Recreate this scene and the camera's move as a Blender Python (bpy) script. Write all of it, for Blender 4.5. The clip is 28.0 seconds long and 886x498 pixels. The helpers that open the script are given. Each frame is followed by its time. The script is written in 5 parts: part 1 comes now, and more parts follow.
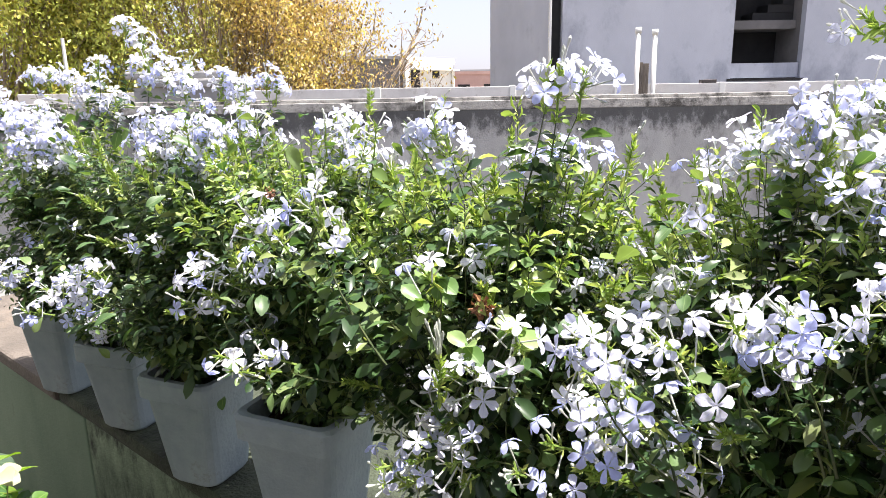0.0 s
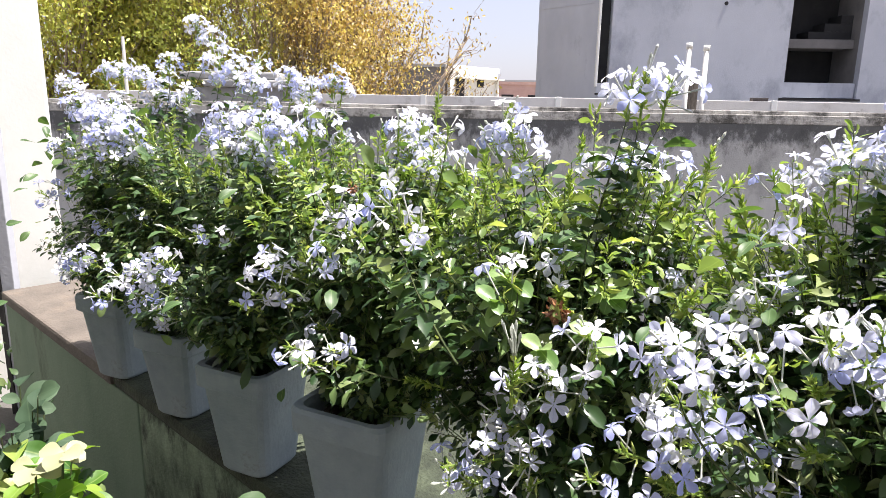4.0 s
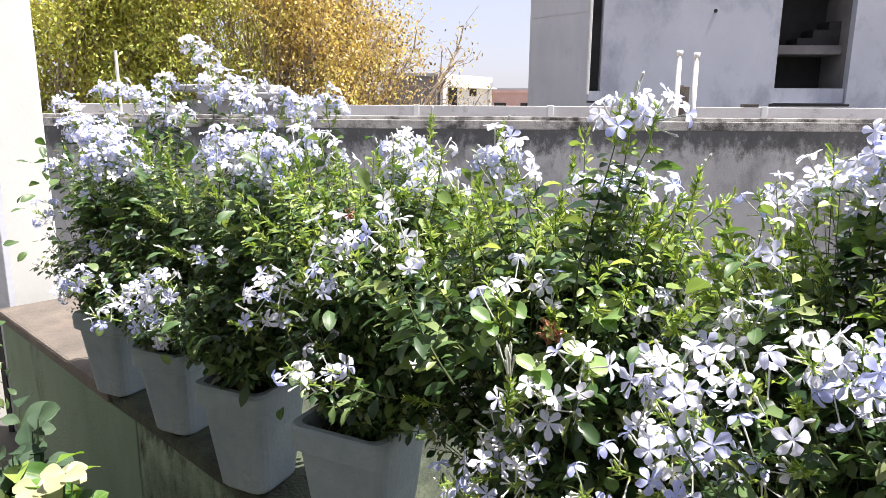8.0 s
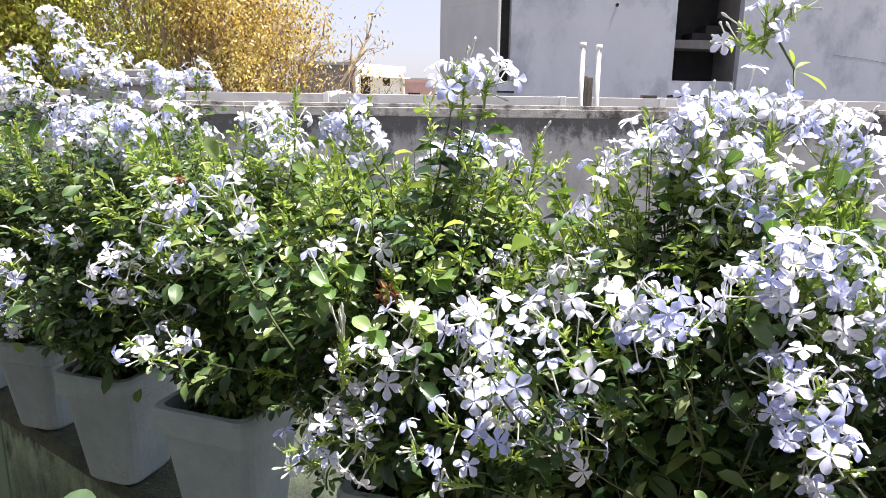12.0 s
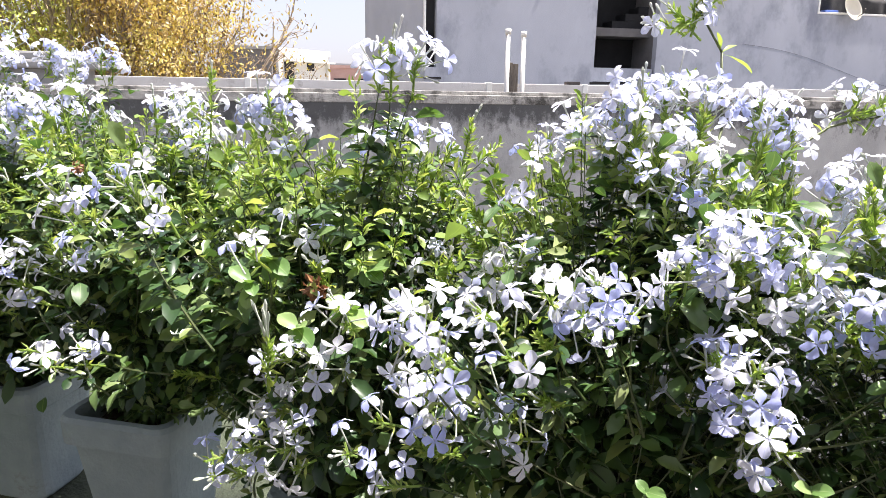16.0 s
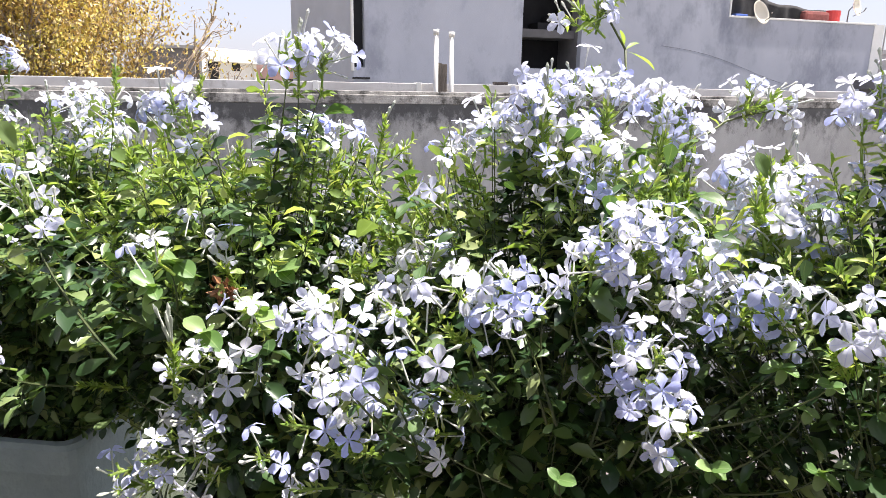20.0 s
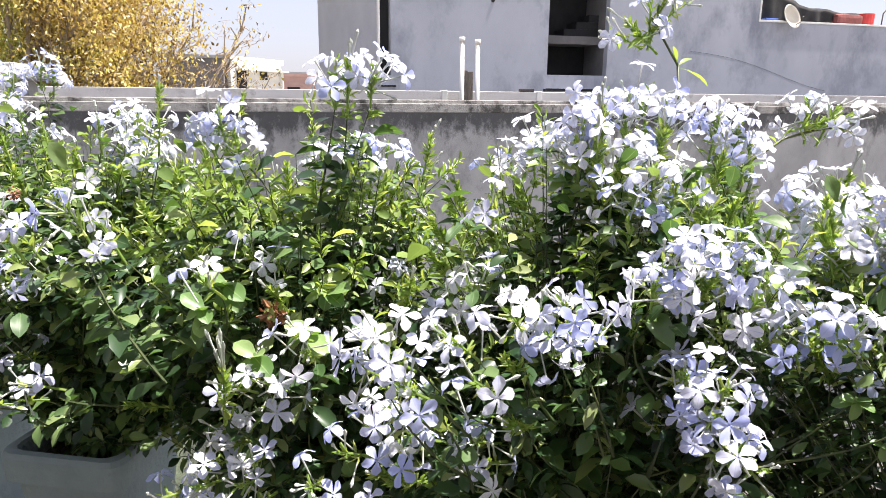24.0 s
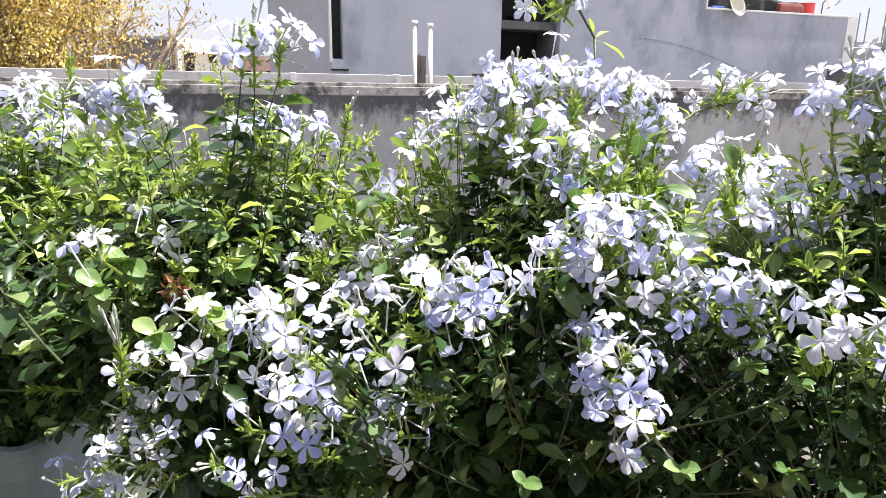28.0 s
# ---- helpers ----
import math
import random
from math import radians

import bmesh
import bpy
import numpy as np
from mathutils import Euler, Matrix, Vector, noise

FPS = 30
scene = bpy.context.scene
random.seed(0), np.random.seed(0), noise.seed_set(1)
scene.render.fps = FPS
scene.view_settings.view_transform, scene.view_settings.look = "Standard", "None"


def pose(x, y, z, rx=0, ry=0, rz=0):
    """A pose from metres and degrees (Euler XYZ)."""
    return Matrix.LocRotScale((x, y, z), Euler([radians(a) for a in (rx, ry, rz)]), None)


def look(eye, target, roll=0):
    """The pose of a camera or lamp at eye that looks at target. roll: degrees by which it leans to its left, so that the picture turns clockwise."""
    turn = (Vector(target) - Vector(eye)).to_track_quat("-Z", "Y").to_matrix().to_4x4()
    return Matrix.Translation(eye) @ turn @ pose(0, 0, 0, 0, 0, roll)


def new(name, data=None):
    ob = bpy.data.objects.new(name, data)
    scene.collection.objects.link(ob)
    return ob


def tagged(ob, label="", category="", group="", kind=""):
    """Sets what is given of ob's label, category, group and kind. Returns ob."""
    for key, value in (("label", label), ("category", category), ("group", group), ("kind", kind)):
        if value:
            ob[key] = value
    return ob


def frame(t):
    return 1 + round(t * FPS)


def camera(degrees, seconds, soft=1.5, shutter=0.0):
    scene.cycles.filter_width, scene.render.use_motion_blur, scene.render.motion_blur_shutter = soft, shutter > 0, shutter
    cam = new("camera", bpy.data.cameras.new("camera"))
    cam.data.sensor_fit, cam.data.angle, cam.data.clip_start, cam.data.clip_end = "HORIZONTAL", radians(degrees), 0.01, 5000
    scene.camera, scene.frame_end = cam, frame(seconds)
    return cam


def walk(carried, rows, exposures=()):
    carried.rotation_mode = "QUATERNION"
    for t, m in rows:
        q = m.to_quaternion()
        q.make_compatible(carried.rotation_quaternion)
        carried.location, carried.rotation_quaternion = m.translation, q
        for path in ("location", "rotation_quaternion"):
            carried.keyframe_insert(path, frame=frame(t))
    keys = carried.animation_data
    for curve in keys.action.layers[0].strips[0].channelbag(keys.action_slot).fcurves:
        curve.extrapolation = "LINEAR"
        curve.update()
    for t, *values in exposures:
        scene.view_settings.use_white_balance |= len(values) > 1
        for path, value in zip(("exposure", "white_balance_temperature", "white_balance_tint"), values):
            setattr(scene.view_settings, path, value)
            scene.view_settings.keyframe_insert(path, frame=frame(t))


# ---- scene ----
cam = camera(67.9, 28.0, soft=0.85)
# seconds, eye, then yaw, pitch and roll in degrees
ROWS = [
    (0.0, 0.0049, -0.0134, 1.4621, -0.18, -13.14, -0.97),
    (0.5, -0.0033, -0.0222, 1.4759, 0.28, -12.10, -1.74),
    (1.0, 0.0222, -0.0304, 1.4805, -1.53, -11.17, -1.12),
    (1.5, 0.0489, -0.0382, 1.4727, 0.91, -11.25, -1.49),
    (2.0, 0.0387, -0.0501, 1.4707, 1.43, -11.31, -1.30),
    (2.5, 0.0200, -0.0631, 1.4640, 0.49, -11.82, -0.78),
    (3.0, -0.0070, -0.0354, 1.4643, -0.11, -12.08, -0.13),
    (3.5, -0.0417, -0.0205, 1.4549, 2.33, -12.52, 1.35),
    (5.5, -0.0386, -0.0341, 1.4664, 3.54, -11.50, 0.78),
    (6.0, -0.0171, -0.0372, 1.4756, 2.53, -11.29, 0.86),
    (6.5, -0.0484, -0.0414, 1.4754, 4.96, -12.08, 0.09),
    (7.0, -0.0619, -0.0376, 1.4807, 3.27, -11.89, 0.32),
    (7.5, -0.0420, -0.0397, 1.4794, 3.52, -11.33, 0.32),
    (8.0, -0.0416, -0.0379, 1.4764, 2.56, -11.70, 0.38),
    (8.5, -0.0284, -0.0487, 1.4749, -1.22, -11.67, 0.70),
    (9.0, -0.0001, -0.0573, 1.4775, -3.74, -11.33, 0.18),
    (9.5, 0.0051, -0.0301, 1.4679, -4.73, -12.03, 0.21),
    (10.0, 0.0150, -0.0204, 1.4620, -5.18, -12.91, 0.39),
    (10.5, 0.0174, -0.0434, 1.4728, -4.58, -11.85, -0.24),
    (11.0, 0.0353, -0.0540, 1.4651, -4.32, -12.32, -0.34),
    (11.5, 0.0596, -0.0544, 1.4542, -4.03, -12.12, 0.44),
    (13.5, 0.0154, -0.0200, 1.4398, -7.56, -14.21, 1.35),
    (14.0, 0.0203, -0.0182, 1.4426, -8.34, -13.58, 1.38),
    (14.5, 0.0463, -0.0156, 1.4474, -10.24, -12.90, 1.51),
    (15.0, 0.0549, -0.0236, 1.4350, -9.93, -13.87, 1.85),
    (15.5, 0.0667, -0.0320, 1.4499, -11.16, -12.86, 0.37),
    (16.0, 0.0553, -0.0143, 1.4419, -11.00, -13.49, 0.99),
    (16.5, 0.0273, 0.0027, 1.4457, -11.13, -12.14, 1.31),
    (17.0, 0.0810, -0.0138, 1.4454, -17.50, -11.89, 1.81),
    (17.5, 0.1376, -0.0148, 1.4437, -22.19, -12.29, 1.49),
    (18.0, 0.1646, -0.0198, 1.4430, -24.83, -12.05, 1.44),
    (18.5, 0.1538, -0.0130, 1.4396, -24.51, -12.47, 1.51),
    (19.0, 0.1327, -0.0095, 1.4302, -22.68, -13.76, 1.23),
    (19.5, 0.1115, -0.0020, 1.4233, -20.60, -14.90, 1.49),
    (20.0, 0.0791, -0.0180, 1.4372, -16.84, -13.36, 0.89),
    (20.5, 0.0592, -0.0045, 1.4354, -13.66, -13.92, 1.36),
    (22.5, 0.0759, 0.0066, 1.4431, -15.96, -13.29, 0.25),
    (23.0, 0.0806, 0.0047, 1.4376, -16.67, -13.96, 0.70),
    (23.5, 0.0796, 0.0244, 1.4276, -16.11, -15.32, 1.45),
    (24.0, 0.0561, 0.0065, 1.4512, -14.66, -12.82, 0.50),
    (24.5, 0.0863, -0.0040, 1.4492, -18.53, -13.03, 0.43),
    (25.0, 0.1205, -0.0146, 1.4411, -20.14, -12.78, 0.75),
    (25.5, 0.1061, -0.0152, 1.4400, -17.74, -12.77, 2.13),
    (26.0, 0.0584, -0.0126, 1.4437, -13.75, -13.09, 2.17),
    (26.5, 0.0097, -0.0097, 1.4479, -14.68, -12.24, 1.75),
    (27.0, 0.0318, -0.0037, 1.4443, -18.54, -12.58, 1.49),
    (27.5, 0.0753, -0.0018, 1.4433, -19.32, -12.57, 1.45),
    (28.0, 0.1043, -0.0002, 1.4351, -18.54, -14.00, 0.86),
]


def aim(x, y, z, yaw, pitch, roll):
    a, b = radians(yaw), radians(pitch)
    ahead = Vector((-math.sin(a) * math.cos(b), math.cos(a) * math.cos(b), math.sin(b)))
    return look((x, y, z), Vector((x, y, z)) + ahead, roll)


walk(cam, [(t, aim(*row)) for t, *row in ROWS], exposures=[(0, 1.6, 6600, 17), (1, 1.5, 6600, 17), (3, 1.4, 6600, 17), (11.5, 1.42, 6600, 17), (14, 1.46, 6600, 17), (17, 1.56, 6600, 17), (18, 1.48, 6600, 17), (19, 1.42, 6600, 17), (23, 1.46, 6600, 17), (24, 1.44, 6600, 17), (25, 1.54, 6600, 17), (26, 1.42, 6600, 17), (28, 1.46, 6600, 17)])

# ---- light ----
SUN_AZ, SUN_EL = radians(96), radians(72)  # from +y towards +x
world = bpy.data.worlds.new("sky")
scene.world = world
world.use_nodes = True
wn = world.node_tree.nodes
sky = wn.new("ShaderNodeTexSky")
sky.sky_type, sky.sun_disc = "NISHITA", False
sky.sun_elevation, sky.sun_rotation = SUN_EL, SUN_AZ
sky.air_density, sky.dust_density, sky.ozone_density = 1.0, 2.0, 2.0
wn["Background"].inputs["Strength"].default_value = 0.085
haze = wn.new("ShaderNodeMixRGB")  # dusty haze over the whole sky
haze.inputs["Fac"].default_value = 0.62
haze.inputs["Color2"].default_value = (3.7, 3.75, 4.3, 1)
world.node_tree.links.new(sky.outputs[0], haze.inputs["Color1"])
world.node_tree.links.new(haze.outputs[0], wn["Background"].inputs["Color"])
sun_data = bpy.data.lights.new("sun", "SUN")
sun_data.energy, sun_data.angle, sun_data.color = 5.0, radians(0.5), (1.0, 0.97, 0.91)
sun = new("sun", sun_data)
sun_way = Vector((math.sin(SUN_AZ) * math.cos(SUN_EL), math.cos(SUN_AZ) * math.cos(SUN_EL), math.sin(SUN_EL)))
sun.matrix_world = look(sun_way * 40, (0, 0, 0))


# ---- materials ----
def graph(name):
    m = bpy.data.materials.new(name)
    m.use_nodes = True
    nt = m.node_tree
    return m, nt.nodes, nt.links, nt.nodes["Principled BSDF"]


def ramp(nodes, stops):
    r = nodes.new("ShaderNodeValToRGB")
    el = r.color_ramp.elements
    while len(el) < len(stops):
        el.new(0.5)
    for e, (p, c) in zip(el, stops):
        e.position, e.color = p, (*c, 1)
    return r


def surface(name, low, high, scale=4.0, fine=60.0, rough=0.85, bump=0.25, stain=None, stain_scale=1.2, stain_at=0.55, stretch=(1, 1, 1), metal=0.0, damp=None):
    """A worn mineral or painted surface: two scales of tone, stains, fine relief, in metres."""
    m, n, l, b = graph(name)
    tc = n.new("ShaderNodeTexCoord")
    mp = n.new("ShaderNodeMapping")
    mp.inputs["Scale"].default_value = stretch
    l.new(tc.outputs["Object"], mp.inputs["Vector"])
    a = n.new("ShaderNodeTexNoise")
    a.inputs["Scale"].default_value, a.inputs["Detail"].default_value, a.inputs["Roughness"].default_value = scale, 8, 0.65
    l.new(mp.outputs[0], a.inputs["Vector"])
    r = ramp(n, [(0.3, low), (0.7, high)])
    l.new(a.outputs["Fac"], r.inputs[0])
    col = r.outputs[0]
    if stain:
        s = n.new("ShaderNodeTexNoise")
        s.inputs["Scale"].default_value, s.inputs["Detail"].default_value, s.inputs["Roughness"].default_value = stain_scale, 10, 0.72
        l.new(mp.outputs[0], s.inputs["Vector"])
        sr = ramp(n, [(stain_at, (0, 0, 0)), (stain_at + 0.14, (1, 1, 1))])
        l.new(s.outputs["Fac"], sr.inputs[0])
        mix = n.new("ShaderNodeMixRGB")
        mix.inputs["Color2"].default_value = (*stain, 1)
        l.new(sr.outputs[0], mix.inputs["Fac"])
        l.new(col, mix.inputs["Color1"])
        col = mix.outputs[0]
    if damp:
        # mould that grows down from a top edge in uneven tongues
        top, deep, tone = damp
        sep = n.new("ShaderNodeSeparateXYZ")
        l.new(tc.outputs["Object"], sep.inputs[0])
        rise = n.new("ShaderNodeMapRange")
        rise.inputs["From Min"].default_value, rise.inputs["From Max"].default_value = top - deep, top
        rise.inputs["To Min"].default_value, rise.inputs["To Max"].default_value = -0.22, 0.16
        l.new(sep.outputs["Z"], rise.inputs["Value"])
        d = n.new("ShaderNodeTexNoise")
        d.inputs["Scale"].default_value, d.inputs["Detail"].default_value, d.inputs["Roughness"].default_value = 6.5, 12, 0.8
        dm = n.new("ShaderNodeMapping")
        dm.inputs["Scale"].default_value = (1, 1, 0.6)
        l.new(tc.outputs["Object"], dm.inputs["Vector"])
        l.new(dm.outputs[0], d.inputs["Vector"])
        both = n.new("ShaderNodeMath")
        both.operation = "ADD"
        l.new(rise.outputs[0], both.inputs[0])
        l.new(d.outputs["Fac"], both.inputs[1])
        dr = ramp(n, [(0.46, (0, 0, 0)), (0.6, (0.8, 0.8, 0.8))])
        l.new(both.outputs[0], dr.inputs[0])
        dmix = n.new("ShaderNodeMixRGB")
        dmix.inputs["Color2"].default_value = (*tone, 1)
        l.new(dr.outputs[0], dmix.inputs["Fac"])
        l.new(col, dmix.inputs["Color1"])
        col = dmix.outputs[0]
    l.new(col, b.inputs["Base Color"])
    f = n.new("ShaderNodeTexNoise")
    f.inputs["Scale"].default_value, f.inputs["Detail"].default_value = fine, 5
    l.new(tc.outputs["Object"], f.inputs["Vector"])
    add = n.new("ShaderNodeMath")
    add.operation = "ADD"
    l.new(f.outputs["Fac"], add.inputs[0])
    l.new(a.outputs["Fac"], add.inputs[1])
    bp = n.new("ShaderNodeBump")
    bp.inputs["Strength"].default_value, bp.inputs["Distance"].default_value = bump, 0.01
    l.new(add.outputs[0], bp.inputs["Height"])
    l.new(bp.outputs[0], b.inputs["Normal"])
    b.inputs["Roughness"].default_value = rough
    b.inputs["Metallic"].default_value = metal
    return m


def leafy(name, stops, glow, thin=0.4, rough=0.45, by_object=False, vein=None):
    """A thin leaf or petal: tone varies leaf by leaf, light passes through it."""
    m, n, l, b = graph(name)
    if by_object:
        src = n.new("ShaderNodeObjectInfo").outputs["Random"]
    else:
        src = n.new("ShaderNodeNewGeometry").outputs["Random Per Island"]
    r = ramp(n, stops)
    l.new(src, r.inputs[0])
    col = r.outputs[0]
    if vein:
        uv = n.new("ShaderNodeTexCoord")
        sep = n.new("ShaderNodeSeparateXYZ")
        l.new(uv.outputs["UV"], sep.inputs[0])
        vr = ramp(n, [(0.0, (0, 0, 0)), (0.45, (0, 0, 0)), (0.5, (1, 1, 1)), (0.55, (0, 0, 0))])
        l.new(sep.outputs["X"], vr.inputs[0])
        mix = n.new("ShaderNodeMixRGB")
        mix.inputs["Color2"].default_value = (*vein, 1)
        sc = n.new("ShaderNodeMath")
        sc.operation = "MULTIPLY"
        sc.inputs[1].default_value = 0.6
        l.new(vr.outputs[0], sc.inputs[0])
        l.new(sc.outputs[0], mix.inputs["Fac"])
        l.new(col, mix.inputs["Color1"])
        col = mix.outputs[0]
    l.new(col, b.inputs["Base Color"])
    b.inputs["Roughness"].default_value = rough
    b.inputs["Specular IOR Level"].default_value = 0.55
    tr = n.new("ShaderNodeBsdfTranslucent")
    hsv = n.new("ShaderNodeMixRGB")
    hsv.blend_type = "MULTIPLY"
    hsv.inputs["Fac"].default_value = 1.0
    hsv.inputs["Color2"].default_value = (*glow, 1)
    l.new(col, hsv.inputs["Color1"])
    l.new(hsv.outputs[0], tr.inputs["Color"])
    mx = n.new("ShaderNodeMixShader")
    mx.inputs["Fac"].default_value = thin
    l.new(b.outputs[0], mx.inputs[1])
    l.new(tr.outputs[0], mx.inputs[2])
    l.new(mx.outputs[0], n["Material Output"].inputs["Surface"])
    return m


M = {}
M["concrete"] = surface("concrete", (0.28, 0.28, 0.275), (0.4, 0.4, 0.385), 2.2, 80, stain=(0.16, 0.16, 0.155), stain_scale=1.5, stain_at=0.53)
M["mould_wall"] = surface("mouldy_cement", (0.26, 0.265, 0.263), (0.43, 0.435, 0.43), 1.6, 80, stain=(0.18, 0.185, 0.183), stain_scale=1.8, stain_at=0.5, stretch=(1, 1, 0.6), damp=(1.33, 0.5, (0.045, 0.046, 0.045)))
M["coping"] = surface("coping_cement", (0.26, 0.255, 0.24), (0.46, 0.45, 0.42), 7.0, 90, stain=(0.06, 0.058, 0.052), stain_scale=5, stain_at=0.46, bump=0.6)
M["plaster"] = surface("grey_plaster", (0.39, 0.412, 0.462), (0.5, 0.525, 0.575), 0.5, 30, stain=(0.3, 0.32, 0.37), stain_scale=0.55, stain_at=0.5, stretch=(1, 1, 0.65))
M["parapet"] = surface("pale_plaster", (0.55, 0.53, 0.5), (0.72, 0.71, 0.68), 1.5, 40, stain=(0.36, 0.34, 0.3), stain_scale=2.2, stain_at=0.56)
# concrete with shade put into its tone
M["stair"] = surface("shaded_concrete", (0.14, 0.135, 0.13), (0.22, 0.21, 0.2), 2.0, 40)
M["plaster_side"] = surface("old_plaster", (0.41, 0.43, 0.47), (0.53, 0.55, 0.585), 0.9, 30, stain=(0.33, 0.345, 0.375), stain_scale=0.8, stretch=(1, 1, 0.5))
M["white"] = surface("whitewash", (0.74, 0.75, 0.7), (0.84, 0.84, 0.8), 3.0, 60, stain=(0.62, 0.64, 0.5), stain_scale=2.4, stain_at=0.64, bump=0.06)
# brown cement toned darker, in place of dappled shade that nothing casts here
M["ledge"] = surface("shade_toned_ledge", (0.075, 0.065, 0.054), (0.15, 0.128, 0.105), 6.0, 90, stain=(0.16, 0.13, 0.1), stain_scale=4, stain_at=0.57, bump=0.5)
M["moss_pale"] = surface("pale_green_plaster", (0.11, 0.175, 0.115), (0.19, 0.26, 0.18), 3.0, 90, stain=(0.07, 0.1, 0.06), stain_scale=3, stain_at=0.56, stretch=(1, 1, 0.5), bump=0.4)
M["moss"] = surface("mossy_plaster", (0.014, 0.035, 0.016), (0.27, 0.36, 0.24), 9.0, 110, stain=(0.012, 0.02, 0.01), stain_scale=8, stain_at=0.5, stretch=(1, 1, 0.55), bump=0.9)
# moss, with the shade under the pots put into its tone
M["moss_shaded"] = surface("shaded_moss", (0.014, 0.02, 0.011), (0.075, 0.095, 0.055), 7.0, 110, stain=(0.01, 0.014, 0.008), stain_scale=4, stain_at=0.5, bump=0.9)
M["roof"] = surface("terrace_cement", (0.06, 0.058, 0.054), (0.13, 0.125, 0.115), 2.0, 60, stain=(0.12, 0.12, 0.11))
M["slate"] = surface("dark_weathered_wall", (0.11, 0.113, 0.122), (0.19, 0.193, 0.203), 1.5, 20, stain=(0.07, 0.07, 0.075), stain_scale=1.2)
M["ground"] = surface("dry_ground", (0.2, 0.17, 0.13), (0.3, 0.26, 0.2), 0.05, 2.0, stain=(0.1, 0.12, 0.06), stain_scale=0.02)
# white pots' base colour, darkened to stand for the canopy's shade
M["pot"] = surface("shade_toned_cement", (0.195, 0.245, 0.265), (0.285, 0.345, 0.36), 9.0, 120, rough=0.7, stain=(0.15, 0.145, 0.13), stain_scale=8, stain_at=0.58, bump=0.3)
M["soil"] = surface("dark_soil", (0.02, 0.015, 0.01), (0.07, 0.05, 0.035), 40, 200, rough=1.0, bump=1.0)
M["pvc"] = surface("white_pvc", (0.68, 0.67, 0.62), (0.78, 0.77, 0.73), 5, 80, rough=0.45, bump=0.05, stain=(0.5, 0.46, 0.4), stain_scale=6, stain_at=0.65)
# near-black colour that stands for shade inside openings
M["dark"] = surface("unlit_inside", (0.012, 0.012, 0.013), (0.03, 0.03, 0.03), 2, 20)
M["wood"] = surface("old_wood", (0.12, 0.1, 0.08), (0.24, 0.21, 0.17), 8, 90, stretch=(6, 6, 1))
M["iron"] = surface("rusty_iron", (0.05, 0.045, 0.04), (0.14, 0.12, 0.11), 12, 120, rough=0.6, metal=0.4)
M["rubber"] = surface("black_rubber", (0.012, 0.012, 0.012), (0.025, 0.025, 0.025), 10, 90, rough=0.5)
M["redroof"] = surface("brick_red", (0.42, 0.27, 0.24), (0.55, 0.38, 0.34), 0.6, 10)
# pale bluish tone that puts the haze of distance into wall colour
M["haze"] = surface("haze_toned_walls", (0.3, 0.31, 0.34), (0.42, 0.43, 0.45), 0.15, 4)
M["dish"] = surface("cream_metal", (0.72, 0.68, 0.55), (0.8, 0.76, 0.64), 4, 60, rough=0.5)
M["tarp"] = surface("black_tarpaulin", (0.012, 0.012, 0.013), (0.035, 0.034, 0.034), 3, 40, rough=0.8, bump=0.6)
M["red"] = surface("red_plastic", (0.45, 0.03, 0.03), (0.6, 0.06, 0.05), 4, 50, rough=0.5)
M["maroon"] = surface("maroon_cloth", (0.14, 0.04, 0.035), (0.26, 0.08, 0.07), 6, 50)
M["blue"] = surface("blue_plastic", (0.05, 0.1, 0.35), (0.08, 0.16, 0.5), 4, 50, rough=0.5)
M["bark"] = surface("bark", (0.22, 0.17, 0.12), (0.46, 0.38, 0.28), 8, 60, bump=0.8, stretch=(1, 1, 0.3))
M["leaf"] = leafy("plumbago_leaf", [(0.0, (0.016, 0.042, 0.018)), (0.5, (0.05, 0.102, 0.036)), (0.8, (0.125, 0.2, 0.07)), (1.0, (0.25, 0.3, 0.13))], (1.9, 1.9, 0.8), 0.25, 0.32)
M["leaf_one"] = leafy("plumbago_leaf_large", [(0.0, (0.04, 0.095, 0.03)), (0.6, (0.08, 0.15, 0.05)), (1.0, (0.17, 0.24, 0.09))], (1.9, 1.9, 0.8), 0.28, 0.48, by_object=True, vein=(0.2, 0.28, 0.12))
M["leaf_light"] = leafy("plumbago_light_leaf", [(0.0, (0.09, 0.18, 0.05)), (0.6, (0.15, 0.26, 0.08)), (1.0, (0.24, 0.34, 0.13))], (1.8, 1.8, 0.8), 0.3, 0.4, by_object=True, vein=(0.26, 0.36, 0.16))
# broad leaf with shade put into its colour
M["leaf_dark"] = leafy("shade_toned_broad_leaf", [(0.0, (0.02, 0.05, 0.022)), (1.0, (0.05, 0.095, 0.045))], (1.3, 1.5, 0.8), 0.15, 0.75, by_object=True, vein=(0.07, 0.12, 0.06))
M["fresh"] = leafy("plumbago_fresh_leaf", [(0.0, (0.13, 0.21, 0.055)), (0.6, (0.23, 0.325, 0.095)), (1.0, (0.36, 0.43, 0.17))], (1.7, 1.7, 0.8), 0.38, 0.36)
M["shoot"] = leafy("plumbago_shoot", [(0.0, (0.16, 0.26, 0.055)), (0.6, (0.27, 0.38, 0.1)), (1.0, (0.42, 0.47, 0.16))], (1.6, 1.6, 0.8), 0.4)
M["stem"] = leafy("green_stem", [(0.0, (0.035, 0.06, 0.02)), (1.0, (0.09, 0.11, 0.035))], (1, 1, 1), 0.05)
